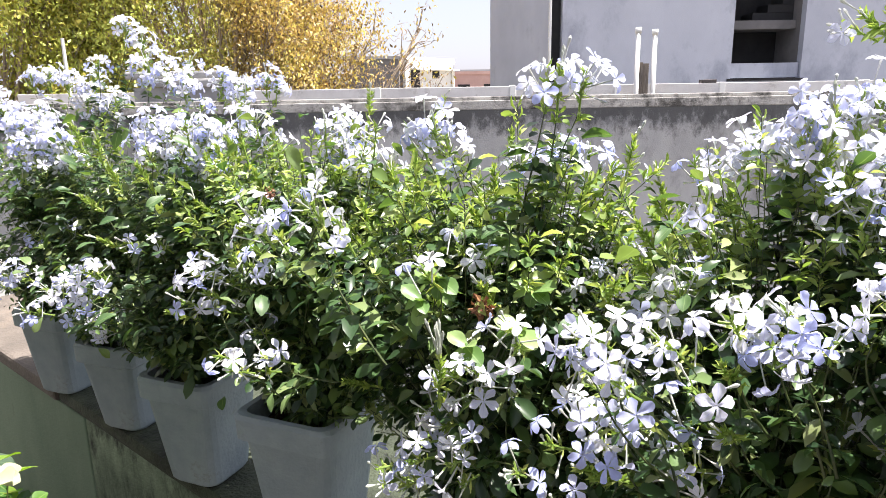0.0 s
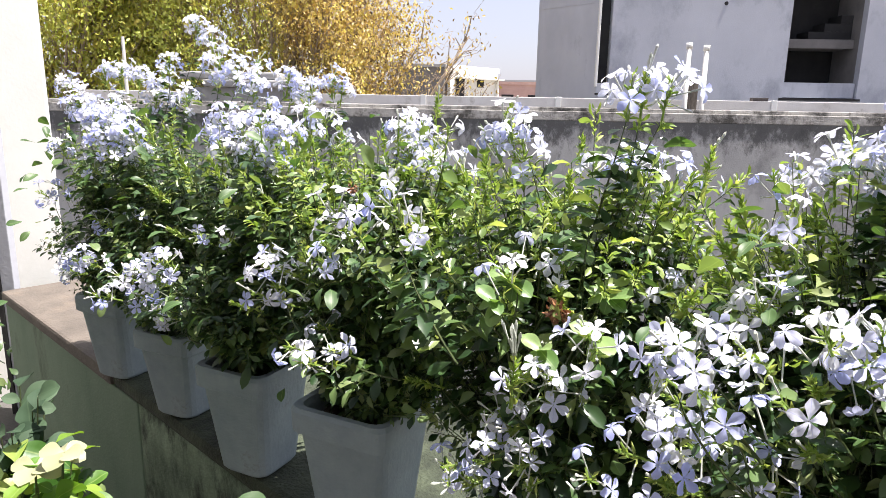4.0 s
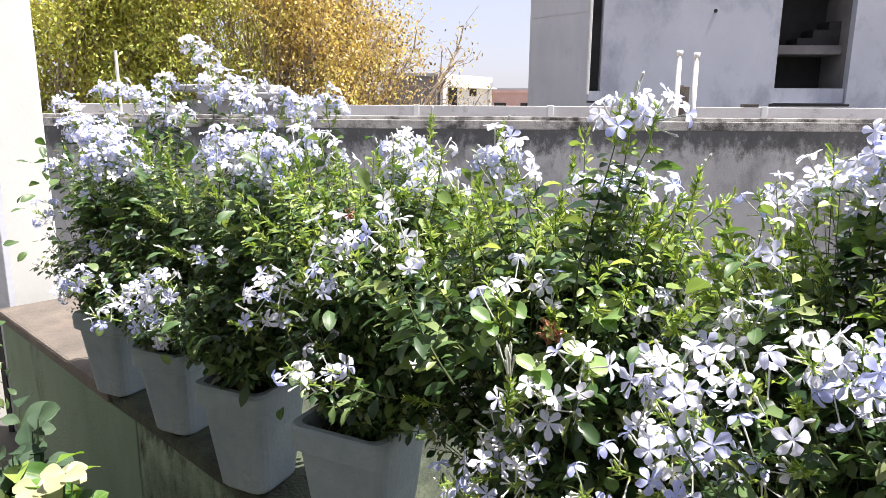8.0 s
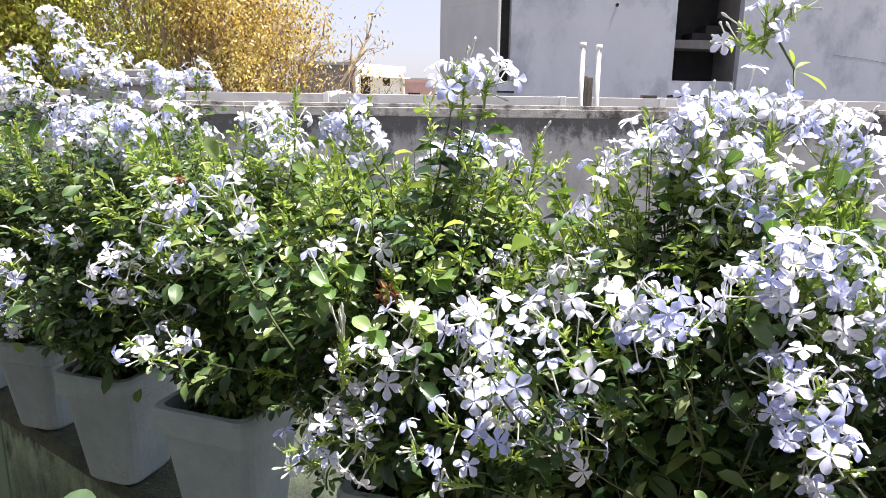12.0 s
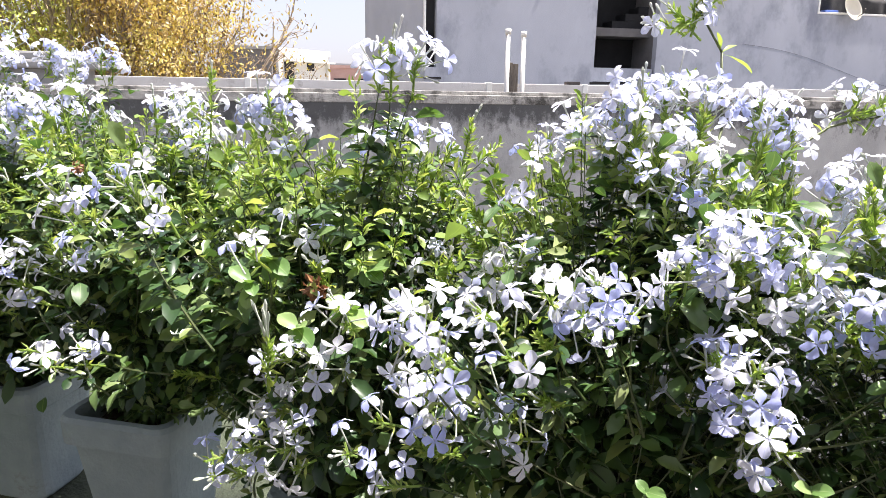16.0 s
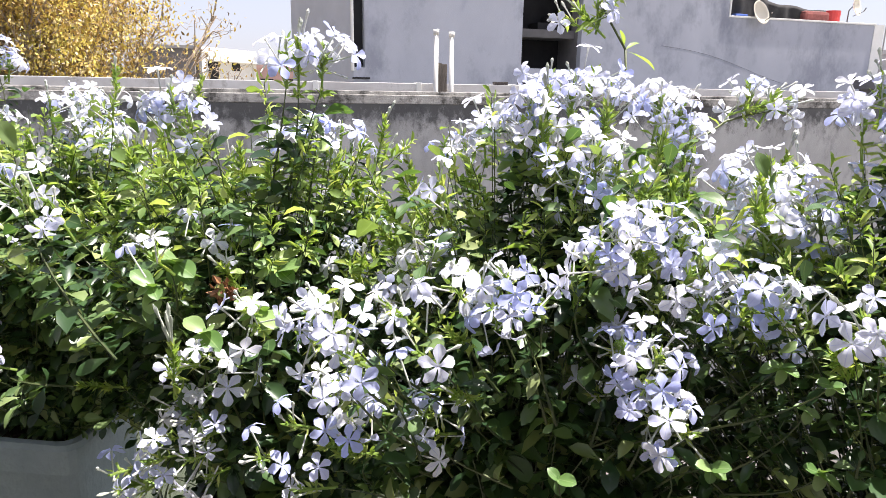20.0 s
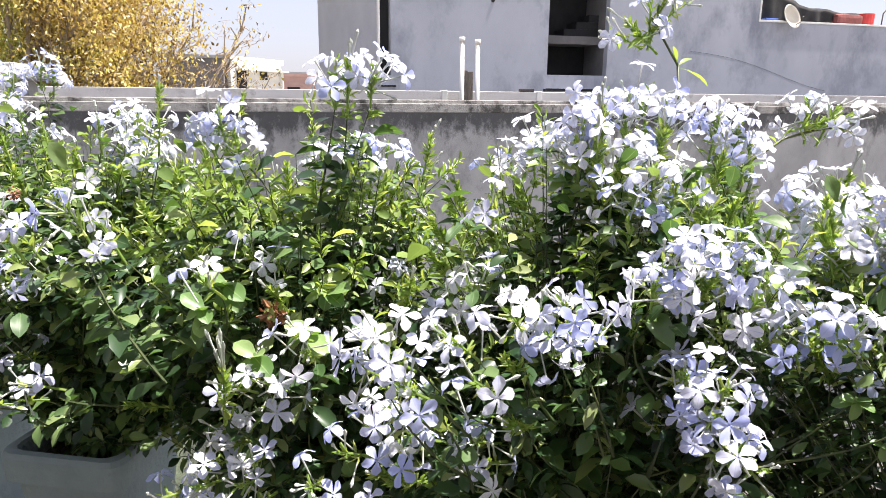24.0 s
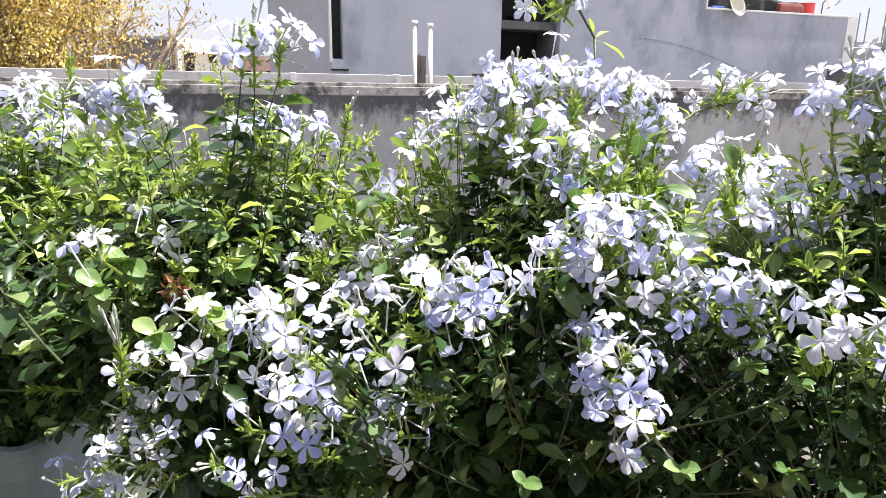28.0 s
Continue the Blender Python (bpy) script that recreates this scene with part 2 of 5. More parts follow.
M["petal"] = leafy("plumbago_petal", [(0.0, (0.47, 0.53, 0.89)), (0.3, (0.63, 0.665, 0.89)), (0.65, (0.76, 0.78, 0.89)), (1.0, (0.85, 0.855, 0.89))], (1.0, 1.0, 1.05), 0.4, 0.6, by_object=True, vein=(0.46, 0.48, 0.84))
M["tube"] = leafy("flower_tube", [(0.0, (0.52, 0.56, 0.48)), (1.0, (0.68, 0.69, 0.66))], (1, 1, 1), 0.3, by_object=True)
M["dead"] = leafy("dry_flower", [(0.0, (0.09, 0.04, 0.022)), (0.6, (0.22, 0.1, 0.05)), (1.0, (0.4, 0.2, 0.1))], (1.2, 1, 0.7), 0.2)
M["tree"] = None
M["cream_leaf"] = leafy("cream_leaf", [(0.0, (0.34, 0.36, 0.2)), (1.0, (0.47, 0.48, 0.31))], (1.1, 1.1, 0.9), 0.35, by_object=True)
M["croton"] = leafy("yellow_leaf", [(0.0, (0.04, 0.12, 0.02)), (0.5, (0.12, 0.25, 0.03)), (0.8, (0.26, 0.38, 0.06)), (1.0, (0.36, 0.36, 0.2))], (1.5, 1.6, 0.5), 0.35, by_object=True, vein=(0.3, 0.4, 0.14))


# ---- mesh helpers ----
def box(bm, x0, x1, y0, y1, z0, z1, bevel=0.0):
    ret = bmesh.ops.create_cube(bm, size=1.0)
    vs = ret["verts"]
    for v in vs:
        v.co = Vector(((x0 + x1) / 2 + v.co.x * (x1 - x0), (y0 + y1) / 2 + v.co.y * (y1 - y0), (z0 + z1) / 2 + v.co.z * (z1 - z0)))
    if bevel:
        es = list({e for v in vs for e in v.link_edges})
        bmesh.ops.bevel(bm, geom=es, offset=bevel, segments=2, affect="EDGES", profile=0.6)
    return bm


def boxed(*a, bevel=0.0):
    return box(bmesh.new(), *a, bevel=bevel)


def tube_between(bm, pts, radii, sides=6):
    """A tube with rounded ends along a polyline."""
    rings = []
    for i, p in enumerate(pts):
        p = Vector(p)
        q = Vector(pts[min(i + 1, len(pts) - 1)]) - Vector(pts[max(i - 1, 0)])
        q.normalize()
        side = q.cross(Vector((0.31, 0.17, 0.93)) if abs(q.z) < 0.9 else Vector((1, 0.1, 0))).normalized()
        up = q.cross(side)
        rings.append([bm.verts.new(p + (side * math.cos(a) + up * math.sin(a)) * radii[i]) for a in (2 * math.pi * k / sides for k in range(sides))])
    for r0, r1 in zip(rings, rings[1:]):
        for k in range(sides):
            bm.faces.new((r0[k], r0[(k + 1) % sides], r1[(k + 1) % sides], r1[k]))
    bm.faces.new(rings[0][::-1])
    bm.faces.new(rings[-1])
    return bm


def mesh_of(name, bm, material, smooth=False):
    me = bpy.data.meshes.new(name)
    bm.normal_update()
    bm.to_mesh(me)
    bm.free()
    if smooth:
        me.polygons.foreach_set("use_smooth", [True] * len(me.polygons))
    for mat in material if isinstance(material, (list, tuple)) else [material]:
        me.materials.append(mat)
    return me


def part(name, bm, material, parent, label="", smooth=False, m=None, kind=""):
    ob = new(name, mesh_of(name, bm, material, smooth) if isinstance(bm, bmesh.types.BMesh) else bm)
    ob.parent = parent
    if m is not None:
        ob.matrix_basis = m
    return tagged(ob, label=label, kind=kind)


def thing(name, label, category, group="", m=None, kind=""):
    ob = new(name)
    ob.empty_display_size = 0.05
    if m is not None:
        ob.matrix_basis = m
    return tagged(ob, label, category, group, kind)


def solid(name, bm, material, label, category="", kind="", smooth=False, m=None, group=""):
    ob = new(name, mesh_of(name, bm, material, smooth))
    if m is not None:
        ob.matrix_basis = m
    return tagged(ob, label, category, group, kind)


def raw_mesh(name, verts, faces, material, uvs=None, smooth=False):
    me = bpy.data.meshes.new(name)
    me.from_pydata(verts, [], faces)
    for mat in material if isinstance(material, (list, tuple)) else [material]:
        me.materials.append(mat)
    if smooth:
        me.polygons.foreach_set("use_smooth", [True] * len(me.polygons))
    if uvs:
        layer = me.uv_layers.new(name="UVMap")
        layer.data.foreach_set("uv", [c for uv in uvs for c in uv])
    me.update()
    return me


def turn_to(way, spin=0.0):
    """A turn that carries +z to way."""
    return Vector((0, 0, 1)).rotation_difference(Vector(way).normalized()).to_matrix().to_4x4() @ Matrix.Rotation(spin, 4, "Z")


# ---- the setting ----
GROUND_Z = -6.5
solid("ground", boxed(-900, 900, -900, 900, GROUND_Z - 1, GROUND_Z), M["ground"], "dry earth far below the roof terrace", "ground", "structure")

# the terrace roof and its low wall with the flower pots
terrace = thing("terrace", "grey cement roof terrace", "roof", kind="structure")

LEDGE_Z = 0.62
ROW = Vector((0.762, -0.647, 0)).normalized()  # along the pots, towards the camera's right
BACK = Vector((0.647, 0.762, 0)).normalized()
LEDGE_P = Vector((-1.08, 1.76, 0))  # a point of its front edge
LEDGE_M = Matrix.Translation(LEDGE_P) @ Matrix.Rotation(math.atan2(ROW.y, ROW.x), 4, "Z")
low_wall = thing("low_wall", "low cement parapet wall with green mossy face, pots stand on it", "wall", m=LEDGE_M, kind="structure")
part("roof_slab", boxed(-4, 6, -4.5, 0.43, -0.35, -0.002), M["roof"], terrace, m=LEDGE_M)
part("house_wall", boxed(-3.9, 5.9, -4.4, 0.4, GROUND_Z, -0.35), M["plaster_side"], terrace, m=LEDGE_M)
# unseen dark wall behind the viewpoint, added to cut sky light on the pots
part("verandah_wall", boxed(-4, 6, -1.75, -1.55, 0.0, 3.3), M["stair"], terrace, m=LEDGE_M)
solid("lower_roof", boxed(-14, 14, -2, 6.2, -3.3, -3.0), M["roof"], "grey neighbouring roof far below", "roof", "structure")
part("wall_body", boxed(0.05, 3.4, 0.012, 0.56, 0.0, LEDGE_Z - 0.05, bevel=0.006), M["moss"], low_wall, "damp plaster face with green moss")
part("wall_body", boxed(-1.35, 0.049, 0.009, 0.56, 0.0, LEDGE_Z - 0.05, bevel=0.006), M["moss_pale"], low_wall, "pale green plaster face")
part("wall_top", boxed(-0.13, 3.42, 0.006, 0.58, LEDGE_Z - 0.05, LEDGE_Z - 0.002, bevel=0.018), M["moss_shaded"], low_wall, "damp mossy cement top, darkened for the shade under the pots")
part("wall_top", boxed(-1.37, -0.131, 0.0, 0.58, LEDGE_Z - 0.05, LEDGE_Z, bevel=0.012), M["ledge"], low_wall, "brownish cement top, shade put into its colour")

# the grey boundary wall behind, with its coping
WALL_Y = 6.3
back_wall = thing("wall_north", "stained grey cement boundary wall with a coping", "wall", kind="structure")
part("wall_face", boxed(-9, 9.72, WALL_Y, WALL_Y + 0.2, GROUND_Z, 1.325), M["mould_wall"], back_wall)
part("coping", boxed(-9, 9.78, WALL_Y - 0.006, WALL_Y + 0.24, 1.325, 1.41, bevel=0.008), M["coping"], back_wall, "weathered cement coping with dark mould")
part("coping_cap", boxed(-9, 9.76, WALL_Y + 0.05, WALL_Y + 0.24, 1.41, 1.445, bevel=0.008), M["coping"], back_wall)

# the neighbour's parapet with white plaster piers
parapet = thing("neighbour_parapet", "pale cement parapet of the neighbouring roof", "wall", kind="structure")
part("parapet_wall", boxed(-9, 18, 14.5, 14.68, -0.2, 1.63, bevel=0.01), M["parapet"], parapet)
for x in (-1.29, 1.6, 3.85, 6.1, 9.2):
    part("pier", boxed(x - 0.06, x + 0.06, 14.47, 14.7, -0.2, 1.645, bevel=0.008), M["white"], parapet, "white plaster pier")
part("roof_slab", boxed(-9.5, 24, 12.5, 30, -0.5, -0.2), M["roof"], parapet)
part("house_wall", boxed(-9.4, 23.9, 12.6, 29.9, GROUND_Z, -0.5), M["plaster_side"], parapet)

# ---- the grey building ----
building = thing("building", "unfinished grey plastered building with dark openings", "building")
BY = 19.0
for x0, x1, z0, z1 in ((3.46, 8.2, GROUND_Z, 8.0), (8.2, 10.16, GROUND_Z, 1.72), (8.2, 10.16, 5.2, 8.0), (10.16, 15.5, GROUND_Z, 8.0), (15.5, 21.6, GROUND_Z, 3.97), (3.13, 3.46, GROUND_Z, 2.1), (3.13, 3.46, 6.5, 8.0)):
    part("wall_panel", boxed(x0, x1, BY, BY + 0.25, z0, z1), M["plaster"], building)
side = Matrix.Translation((3.13, BY + 0.006, 0)) @ Matrix.Rotation(radians(133), 4, "Z")
part("side_wall", boxed(0.0, 2.25, -0.05, 0.0, GROUND_Z, 8.0), M["plaster_side"], building, m=side)
part("side_groove", boxed(0.02, 2.24, 0.0, 0.012, 4.22, 4.25), M["plaster_side"], building, m=side)
part("back_wall", boxed(3.0, 15.6, 24.0, 24.2, GROUND_Z, 8.0), M["plaster_side"], building)
part("flat_roof", boxed(2.0, 15.6, BY + 0.26, 24.0, 7.8, 8.0), M["plaster_side"], building)
slot = part("slot_frame", boxed(3.08, 3.14, BY - 0.09, BY + 0.2, 2.0, 6.5, bevel=0.01), M["white"], building, "white slot edge")
# near-black sheet in place of the slot's inner shade, dark strip below it
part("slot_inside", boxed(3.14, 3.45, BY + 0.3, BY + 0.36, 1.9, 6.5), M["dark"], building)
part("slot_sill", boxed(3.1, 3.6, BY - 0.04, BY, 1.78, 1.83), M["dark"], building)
# back panel painted near-black for the unlit room
part("window_recess", boxed(8.1, 10.3, BY + 1.6, BY + 1.7, 1.6, 5.3), M["dark"], building, "near-black back panel for the shade in the unglazed window")
part("window_side", boxed(10.17, 10.25, BY + 0.26, BY + 1.6, 1.6, 5.3), M["stair"], building)
part("window_side", boxed(8.08, 8.19, BY + 0.26, BY + 1.6, 1.6, 5.3), M["stair"], building)
part("window_head", boxed(8.1, 10.3, BY + 0.26, BY + 1.6, 5.2, 5.3), M["plaster_side"], building)
part("window_apron", boxed(8.22, 10.14, BY + 0.1, BY + 0.25, 1.80, 2.2), M["plaster"], building)
part("landing", boxed(8.2, 10.16, BY + 0.5, BY + 1.5, 3.14, 3.38), M["stair"], building, "grey concrete landing in the opening, darkened for shade")
# steps coloured near-black, their deep shade is in the colour
for k in range(3):
    part("stair", boxed(9.0 + 0.42 * k, 10.16, BY + 0.7, BY + 1.4, 3.385 + 0.22 * k, 3.6 + 0.22 * k), M["dark"], building, "concrete stair step, blackened for deep shade")
# near-black strip drawn as the dark line under the window
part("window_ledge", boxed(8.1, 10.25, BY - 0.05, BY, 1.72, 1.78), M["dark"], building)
part("terrace_cap", boxed(15.5, 21.65, BY - 0.03, BY + 0.28, 3.97, 4.03, bevel=0.01), M["white"], building, "white cement cap")
# white strip stands for sun on the opening's reveal
part("opening_frame", boxed(15.44, 15.5, BY - 0.03, BY + 0.26, 3.97, 8.0, bevel=0.01), M["white"], building)
# white here puts the sunlight on the building's end into the colour
part("corner_strip", boxed(21.6, 22.05, BY - 0.02, BY + 0.3, GROUND_Z, 4.0), M["white"], building, "corner strip coloured white for the sun on its end")
part("terrace_floor", boxed(15.5, 22.0, BY + 0.26, 24, 3.0, 3.2), M["plaster_side"], building)
hole = bmesh.new()
bmesh.ops.create_cone(hole, cap_ends=True, segments=14, radius1=0.05, radius2=0.05, depth=0.03)
part("drain_hole", hole, M["dark"], building, m=pose(6.44, BY - 0.004, 4.22, 90))

# things on the open terrace of that building
tarp_v, tarp_f = [], []
NX, NY = 60, 12
for i in range(NX + 1):
    for j in range(NY + 1):
        u, v = i / NX, j / NY
        ridge = 4.47 + 1.03 * (1 - u) ** 3.5 + 0.03 * math.sin(13 * u)
        fold = 0.05 * math.sin(31 * u + 3 * v) + 0.03 * math.sin(57 * u)
        z = 3.5 + (ridge - 3.5) * min(1, v / 0.75) - 0.25 * max(0, v - 0.75)
        tarp_v.append((15.95 + 4.3 * u, BY + 0.62 + fold * (1 - 0.5 * v) + 0.9 * max(0, v - 0.75), z + 0.02 * math.sin(23 * u + 9 * v)))
tarp_f = [(i * (NY + 1) + j, (i + 1) * (NY + 1) + j, (i + 1) * (NY + 1) + j + 1, i * (NY + 1) + j + 1) for i in range(NX) for j in range(NY)]
tarp = tagged(new("tarpaulin", raw_mesh("tarpaulin", tarp_v, tarp_f, M["tarp"], smooth=True)), "black sagging tarpaulin over the neighbour's terrace", "tarpaulin")
tarp.modifiers.new("thick", "SOLIDIFY").thickness = 0.03
solid("wooden_panel", boxed(16.2, 17.4, BY + 2.4, BY + 2.5, 3.2, 6.4), M["wood"], "brown wooden panel on the neighbour's terrace", "panel")
solid("sack", boxed(18.9, 20.0, BY + 0.4, BY + 0.8, 3.2, 4.4, bevel=0.12), M["maroon"], "stuffed maroon cloth sack behind the parapet", "sack")
drum = bmesh.new()
bmesh.ops.create_cone(drum, cap_ends=True, segments=20, radius1=0.3, radius2=0.32, depth=1.25)
bmesh.ops.translate(drum, verts=drum.verts, vec=(20.3, BY + 0.7, 3.83))
solid("red_drum", drum, M["red"], "red plastic drum behind the parapet", "drum", smooth=False)
solid("blue_crate", boxed(16.0, 16.5, BY + 0.35, BY + 0.58, 3.2, 4.15, bevel=0.03), M["blue"], "blue plastic crate behind the parapet", "crate")


def satellite_dish(x, y, z, r, label, yaw, lean=0):
    d = thing("satellite_dish", label, "satellite dish", m=pose(x, y, z, 0, lean, yaw))
    vs, fs, n, rings = [(0, 0, 0)], [], 24, 5
    for k in range(1, rings + 1):
        q = r * k / rings
        vs += [(q * 0.74 * math.cos(2 * math.pi * a / n), -0.35 * q * q / r, q * math.sin(2 * math.pi * a / n)) for a in range(n)]
    fs += [(0, 1 + a, 1 + (a + 1) % n) for a in range(n)]
    for k in range(rings - 1):
        b0, b1 = 1 + k * n, 1 + (k + 1) * n
        fs += [(b0 + a, b1 + a, b1 + (a + 1) % n, b0 + (a + 1) % n) for a in range(n)]
    face = part("reflector", raw_mesh("reflector", vs, fs, M["dish"], smooth=True), None, d, "cream metal reflector", m=pose(0, 0, 0, -12, 0, 0))
    face.modifiers.new("thick", "SOLIDIFY").thickness = 0.015
    part("feed_arm", tube_between(bmesh.new(), [(0, 0, -r * 0.9), (0.05, -r * 0.9, -r * 0.5), (0.06, -r * 1.1, -r * 0.15)], [0.012, 0.012, 0.02]), M["iron"], d)
    part("mast", tube_between(bmesh.new(), [(0, 0.05, 0.02), (0, 0.16, -0.1), (0.0, 0.18, -r - 0.25)], [0.02, 0.02, 0.022]), M["iron"], d)
    return d


satellite_dish(16.45, BY - 0.16, 4.12, 0.4, "cream satellite dish fixed on the grey facade", 14, -36)
satellite_dish(21.0, BY + 0.4, 4.6, 0.34, "pale satellite dish turned to the sky behind the parapet", 20)

cable = bpy.data.curves.new("cable", "CURVE")
cable.dimensions, cable.bevel_depth = "3D", 0.0045
sp = cable.splines.new("POLY")
sp.points.add(16)
for k in range(17):
    u = k / 16
    sp.points[k].co = (13.0 + 5.4 * u, BY + 0.002, 3.0 - 1.05 * u + 0.12 * math.sin(5 * u), 1)
cable.materials.append(M["rubber"])
tagged(new("cable", cable), "thin black cable sagging along the grey facade", "cable")

# vent pipes beside the parapet
def vent_pipe(x, z):
    p = thing("vent_pipe", "white plastic vent pipe standing on the roof", "pipe", "vent pipes", m=pose(x, 13.8, -0.2))
    part("pipe", tube_between(bmesh.new(), [(0, 0, 0), (0.01, 0, 1.4), (0.0, 0, z + 0.2)], [0.05, 0.05, 0.048], 14), M["pvc"], p, smooth=True)
    part("cap", tube_between(bmesh.new(), [(0, 0, z + 0.15), (0, 0, z + 0.26)], [0.062, 0.062], 14), M["pvc"], p, "weathered pipe end", smooth=True)
    return p


vent_pipe(4.04, 2.66)
vent_pipe(4.38, 2.62)
planks = thing("plank_stack", "two grey weathered boards leaning between the pipes", "boards")
part("board", boxed(4.1, 4.19, 13.86, 13.9, -0.2, 2.05, bevel=0.004), M["wood"], planks)
part("board", boxed(4.21, 4.32, 13.9, 13.94, -0.2, 2.03, bevel=0.004), M["wood"], planks)
solid("roof_block", boxed(5.66, 5.98, 14.5, 14.68, 1.63, 1.70, bevel=0.01), M["iron"], "dark block lying on the parapet", "block")

# ---- the hut and the distance ----
hut = thing("hut", "small white flat-roofed stair hut with a dark doorway", "hut", m=Matrix.Translation((-1.9, 40, 0)) @ Matrix.Rotation(radians(53.1), 4, "Z"))
part("lit_wall", boxed(0, 4.8, 0, 0.2, GROUND_Z, 3.4), M["white"], hut)
# side away from the sun, its shade put into the wall colour
part("shaded_wall", boxed(0, 0.2, 0.2, 4.3, GROUND_Z, 3.4), M["stair"], hut, "side wall coloured dark for its shaded side")
part("roof", boxed(-0.1, 4.9, -0.1, 4.4, 3.4, 3.72, bevel=0.03), M["white"], hut, "white slab roof")
part("canopy", boxed(0.4, 4.85, -0.5, -0.01, 2.98, 3.06), M["white"], hut, "thin concrete canopy")
# near-black panels painted for the shade in doorway and small window
part("doorway", boxed(0.5, 1.35, -0.03, 0.0, 1.0, 2.95), M["dark"], hut, "near-black panel for the shade in the open doorway")
part("small_window", boxed(2.6, 3.3, -0.03, 0.0, 2.5, 2.95), M["dark"], hut)
part("corner_post", boxed(4.55, 4.8, -0.12, 0.0, GROUND_Z, 2.98), M["white"], hut)
dark_hut = thing("shed", "dark shed behind the tree branches", "shed")
part("wall", boxed(-5.0, -2.2, 38.5, 39.5, GROUND_Z, 3.5), M["stair"], dark_hut)
part("roof", boxed(-5.1, -2.1, 38.4, 39.6, 3.5, 3.66), M["concrete"], dark_hut)



def far_house(x, y, w, d, z, mat, label):
    h = thing("house", label, "house", "distant houses", m=pose(x, y, 0))
    part("wall", boxed(-w / 2, w / 2, 0, d, GROUND_Z, z), mat, h)
    part("roof", boxed(-w / 2 - 0.1, w / 2 + 0.1, -0.1, d + 0.1, z, z + 0.25), mat, h)
    for k in range(int(w // 2.4)):
        part("window", boxed(-w / 2 + 0.8 + 2.4 * k, -w / 2 + 1.9 + 2.4 * k, -0.04, 0.0, z - 2.0, z - 0.9), M["dark"], h)
    return h


far_house(5.5, 62, 9.0, 6, 3.3, M["redroof"], "brick-red distant house beyond the roofs")
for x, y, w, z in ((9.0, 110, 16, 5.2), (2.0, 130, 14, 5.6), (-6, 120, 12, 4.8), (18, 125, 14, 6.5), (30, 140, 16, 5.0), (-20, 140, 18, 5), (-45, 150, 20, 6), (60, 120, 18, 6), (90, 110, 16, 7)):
    far_house(x, y, w, 8, z, M["haze"], "distant house with pale haze put into its colour")
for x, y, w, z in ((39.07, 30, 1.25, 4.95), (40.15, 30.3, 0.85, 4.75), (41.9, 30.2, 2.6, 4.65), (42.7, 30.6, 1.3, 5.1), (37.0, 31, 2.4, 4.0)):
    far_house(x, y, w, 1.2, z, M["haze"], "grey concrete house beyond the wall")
far_house(24.5, 15.5, 7.5, 2, 1.72, M["slate"], "dark weathered low building beyond the wall")
far_house(15.35, 8.4, 5.0, 3, 1.65, M["slate"], "dark weathered shed beyond the wall end")
for x, z in ((33.7, 5.6), (34.3, 5.9), (35.6, 6.2), (36.0, 5.6), (36.8, 5.9)):
    solid("rebar_pole", tube_between(bmesh.new(), [(x, 29, -0.5), (x + 0.05, 29, z)], [0.045, 0.04]), M["concrete"], "tall thin pole on a distant roof", "pole", group="distant poles")
slabs = thing("stone_slabs", "grey stone slabs stacked on the neighbour's parapet", "slabs")
part("slab", boxed(-4.5, -3.0, 10.6, 11.2, 1.66, 1.78, bevel=0.03), M["concrete"], slabs)
part("slab", boxed(-4.9, -3.3, 10.65, 11.25, 1.785, 1.9, bevel=0.03), M["concrete"], slabs)
part("support", boxed(-4.8, -3.2, 10.7, 11.1, -0.2, 1.655), M["concrete"], slabs)
for x, z in ((-5.95, 2.45),):
    solid("white_post", tube_between(bmesh.new(), [(x, 11, -0.2), (x - 0.02, 11, 1.5), (x - 0.02, 11, z)], [0.03, 0.03, 0.025], 10), M["pvc"], "pale pole standing before the tree", "pole", group="pale poles")

# ---- the whitewashed wall at the end of the ledge ----
pillar_m = Matrix.Translation((-2.259, 2.866, 0)) @ Matrix.Rotation(radians(30), 4, "Z")
pillar = thing("wall_west", "sunlit whitewashed wall end above the ledge", "wall", m=pillar_m, kind="structure")
part("wall_body", boxed(-1.6, 0.245, 0.0, 0.09, 0.0, 2.9, bevel=0.008), M["white"], pillar)
post = thing("steel_post", "grey steel door post with a black rubber edge", "post", m=Matrix.Translation((-2.14, 2.735, 0)))
part("post", boxed(-0.03, 0.03, -0.02, 0.02, 0.0, 2.9, bevel=0.004), M["plaster_side"], post)
part("rubber_edge", boxed(-0.052, -0.031, -0.025, 0.02, 0.0, 2.9), M["rubber"], post, "black rubber strip")

# ---- leaves in bulk ----
# a spoon-shaped leaf: narrow foot, widest past the middle, blunt tip, sides folded up
LEAF_V = np.array([(0, 0, 0), (-0.2, 0.25, 0.05), (0, 0.25, 0), (0.2, 0.25, 0.05), (-0.48, 0.55, 0.11), (0, 0.55, 0), (0.48, 0.55, 0.11), (-0.4, 0.82, 0.07), (0, 0.84, -0.02), (0.4, 0.82, 0.07), (0, 1.0, -0.02)])
LEAF_CURL = np.array([0, 0.06, 0.06, 0.06, 0.3, 0.3, 0.3, 0.67, 0.7, 0.67, 1.0])
LEAF_F = [(0, 3, 2), (0, 2, 1), (2, 3, 6, 5), (1, 2, 5, 4), (5, 6, 9, 8), (4, 5, 8, 7), (8, 9, 10), (7, 8, 10)]


def unit(a):
    return a / np.maximum(np.linalg.norm(a, axis=-1, keepdims=True), 1e-9)


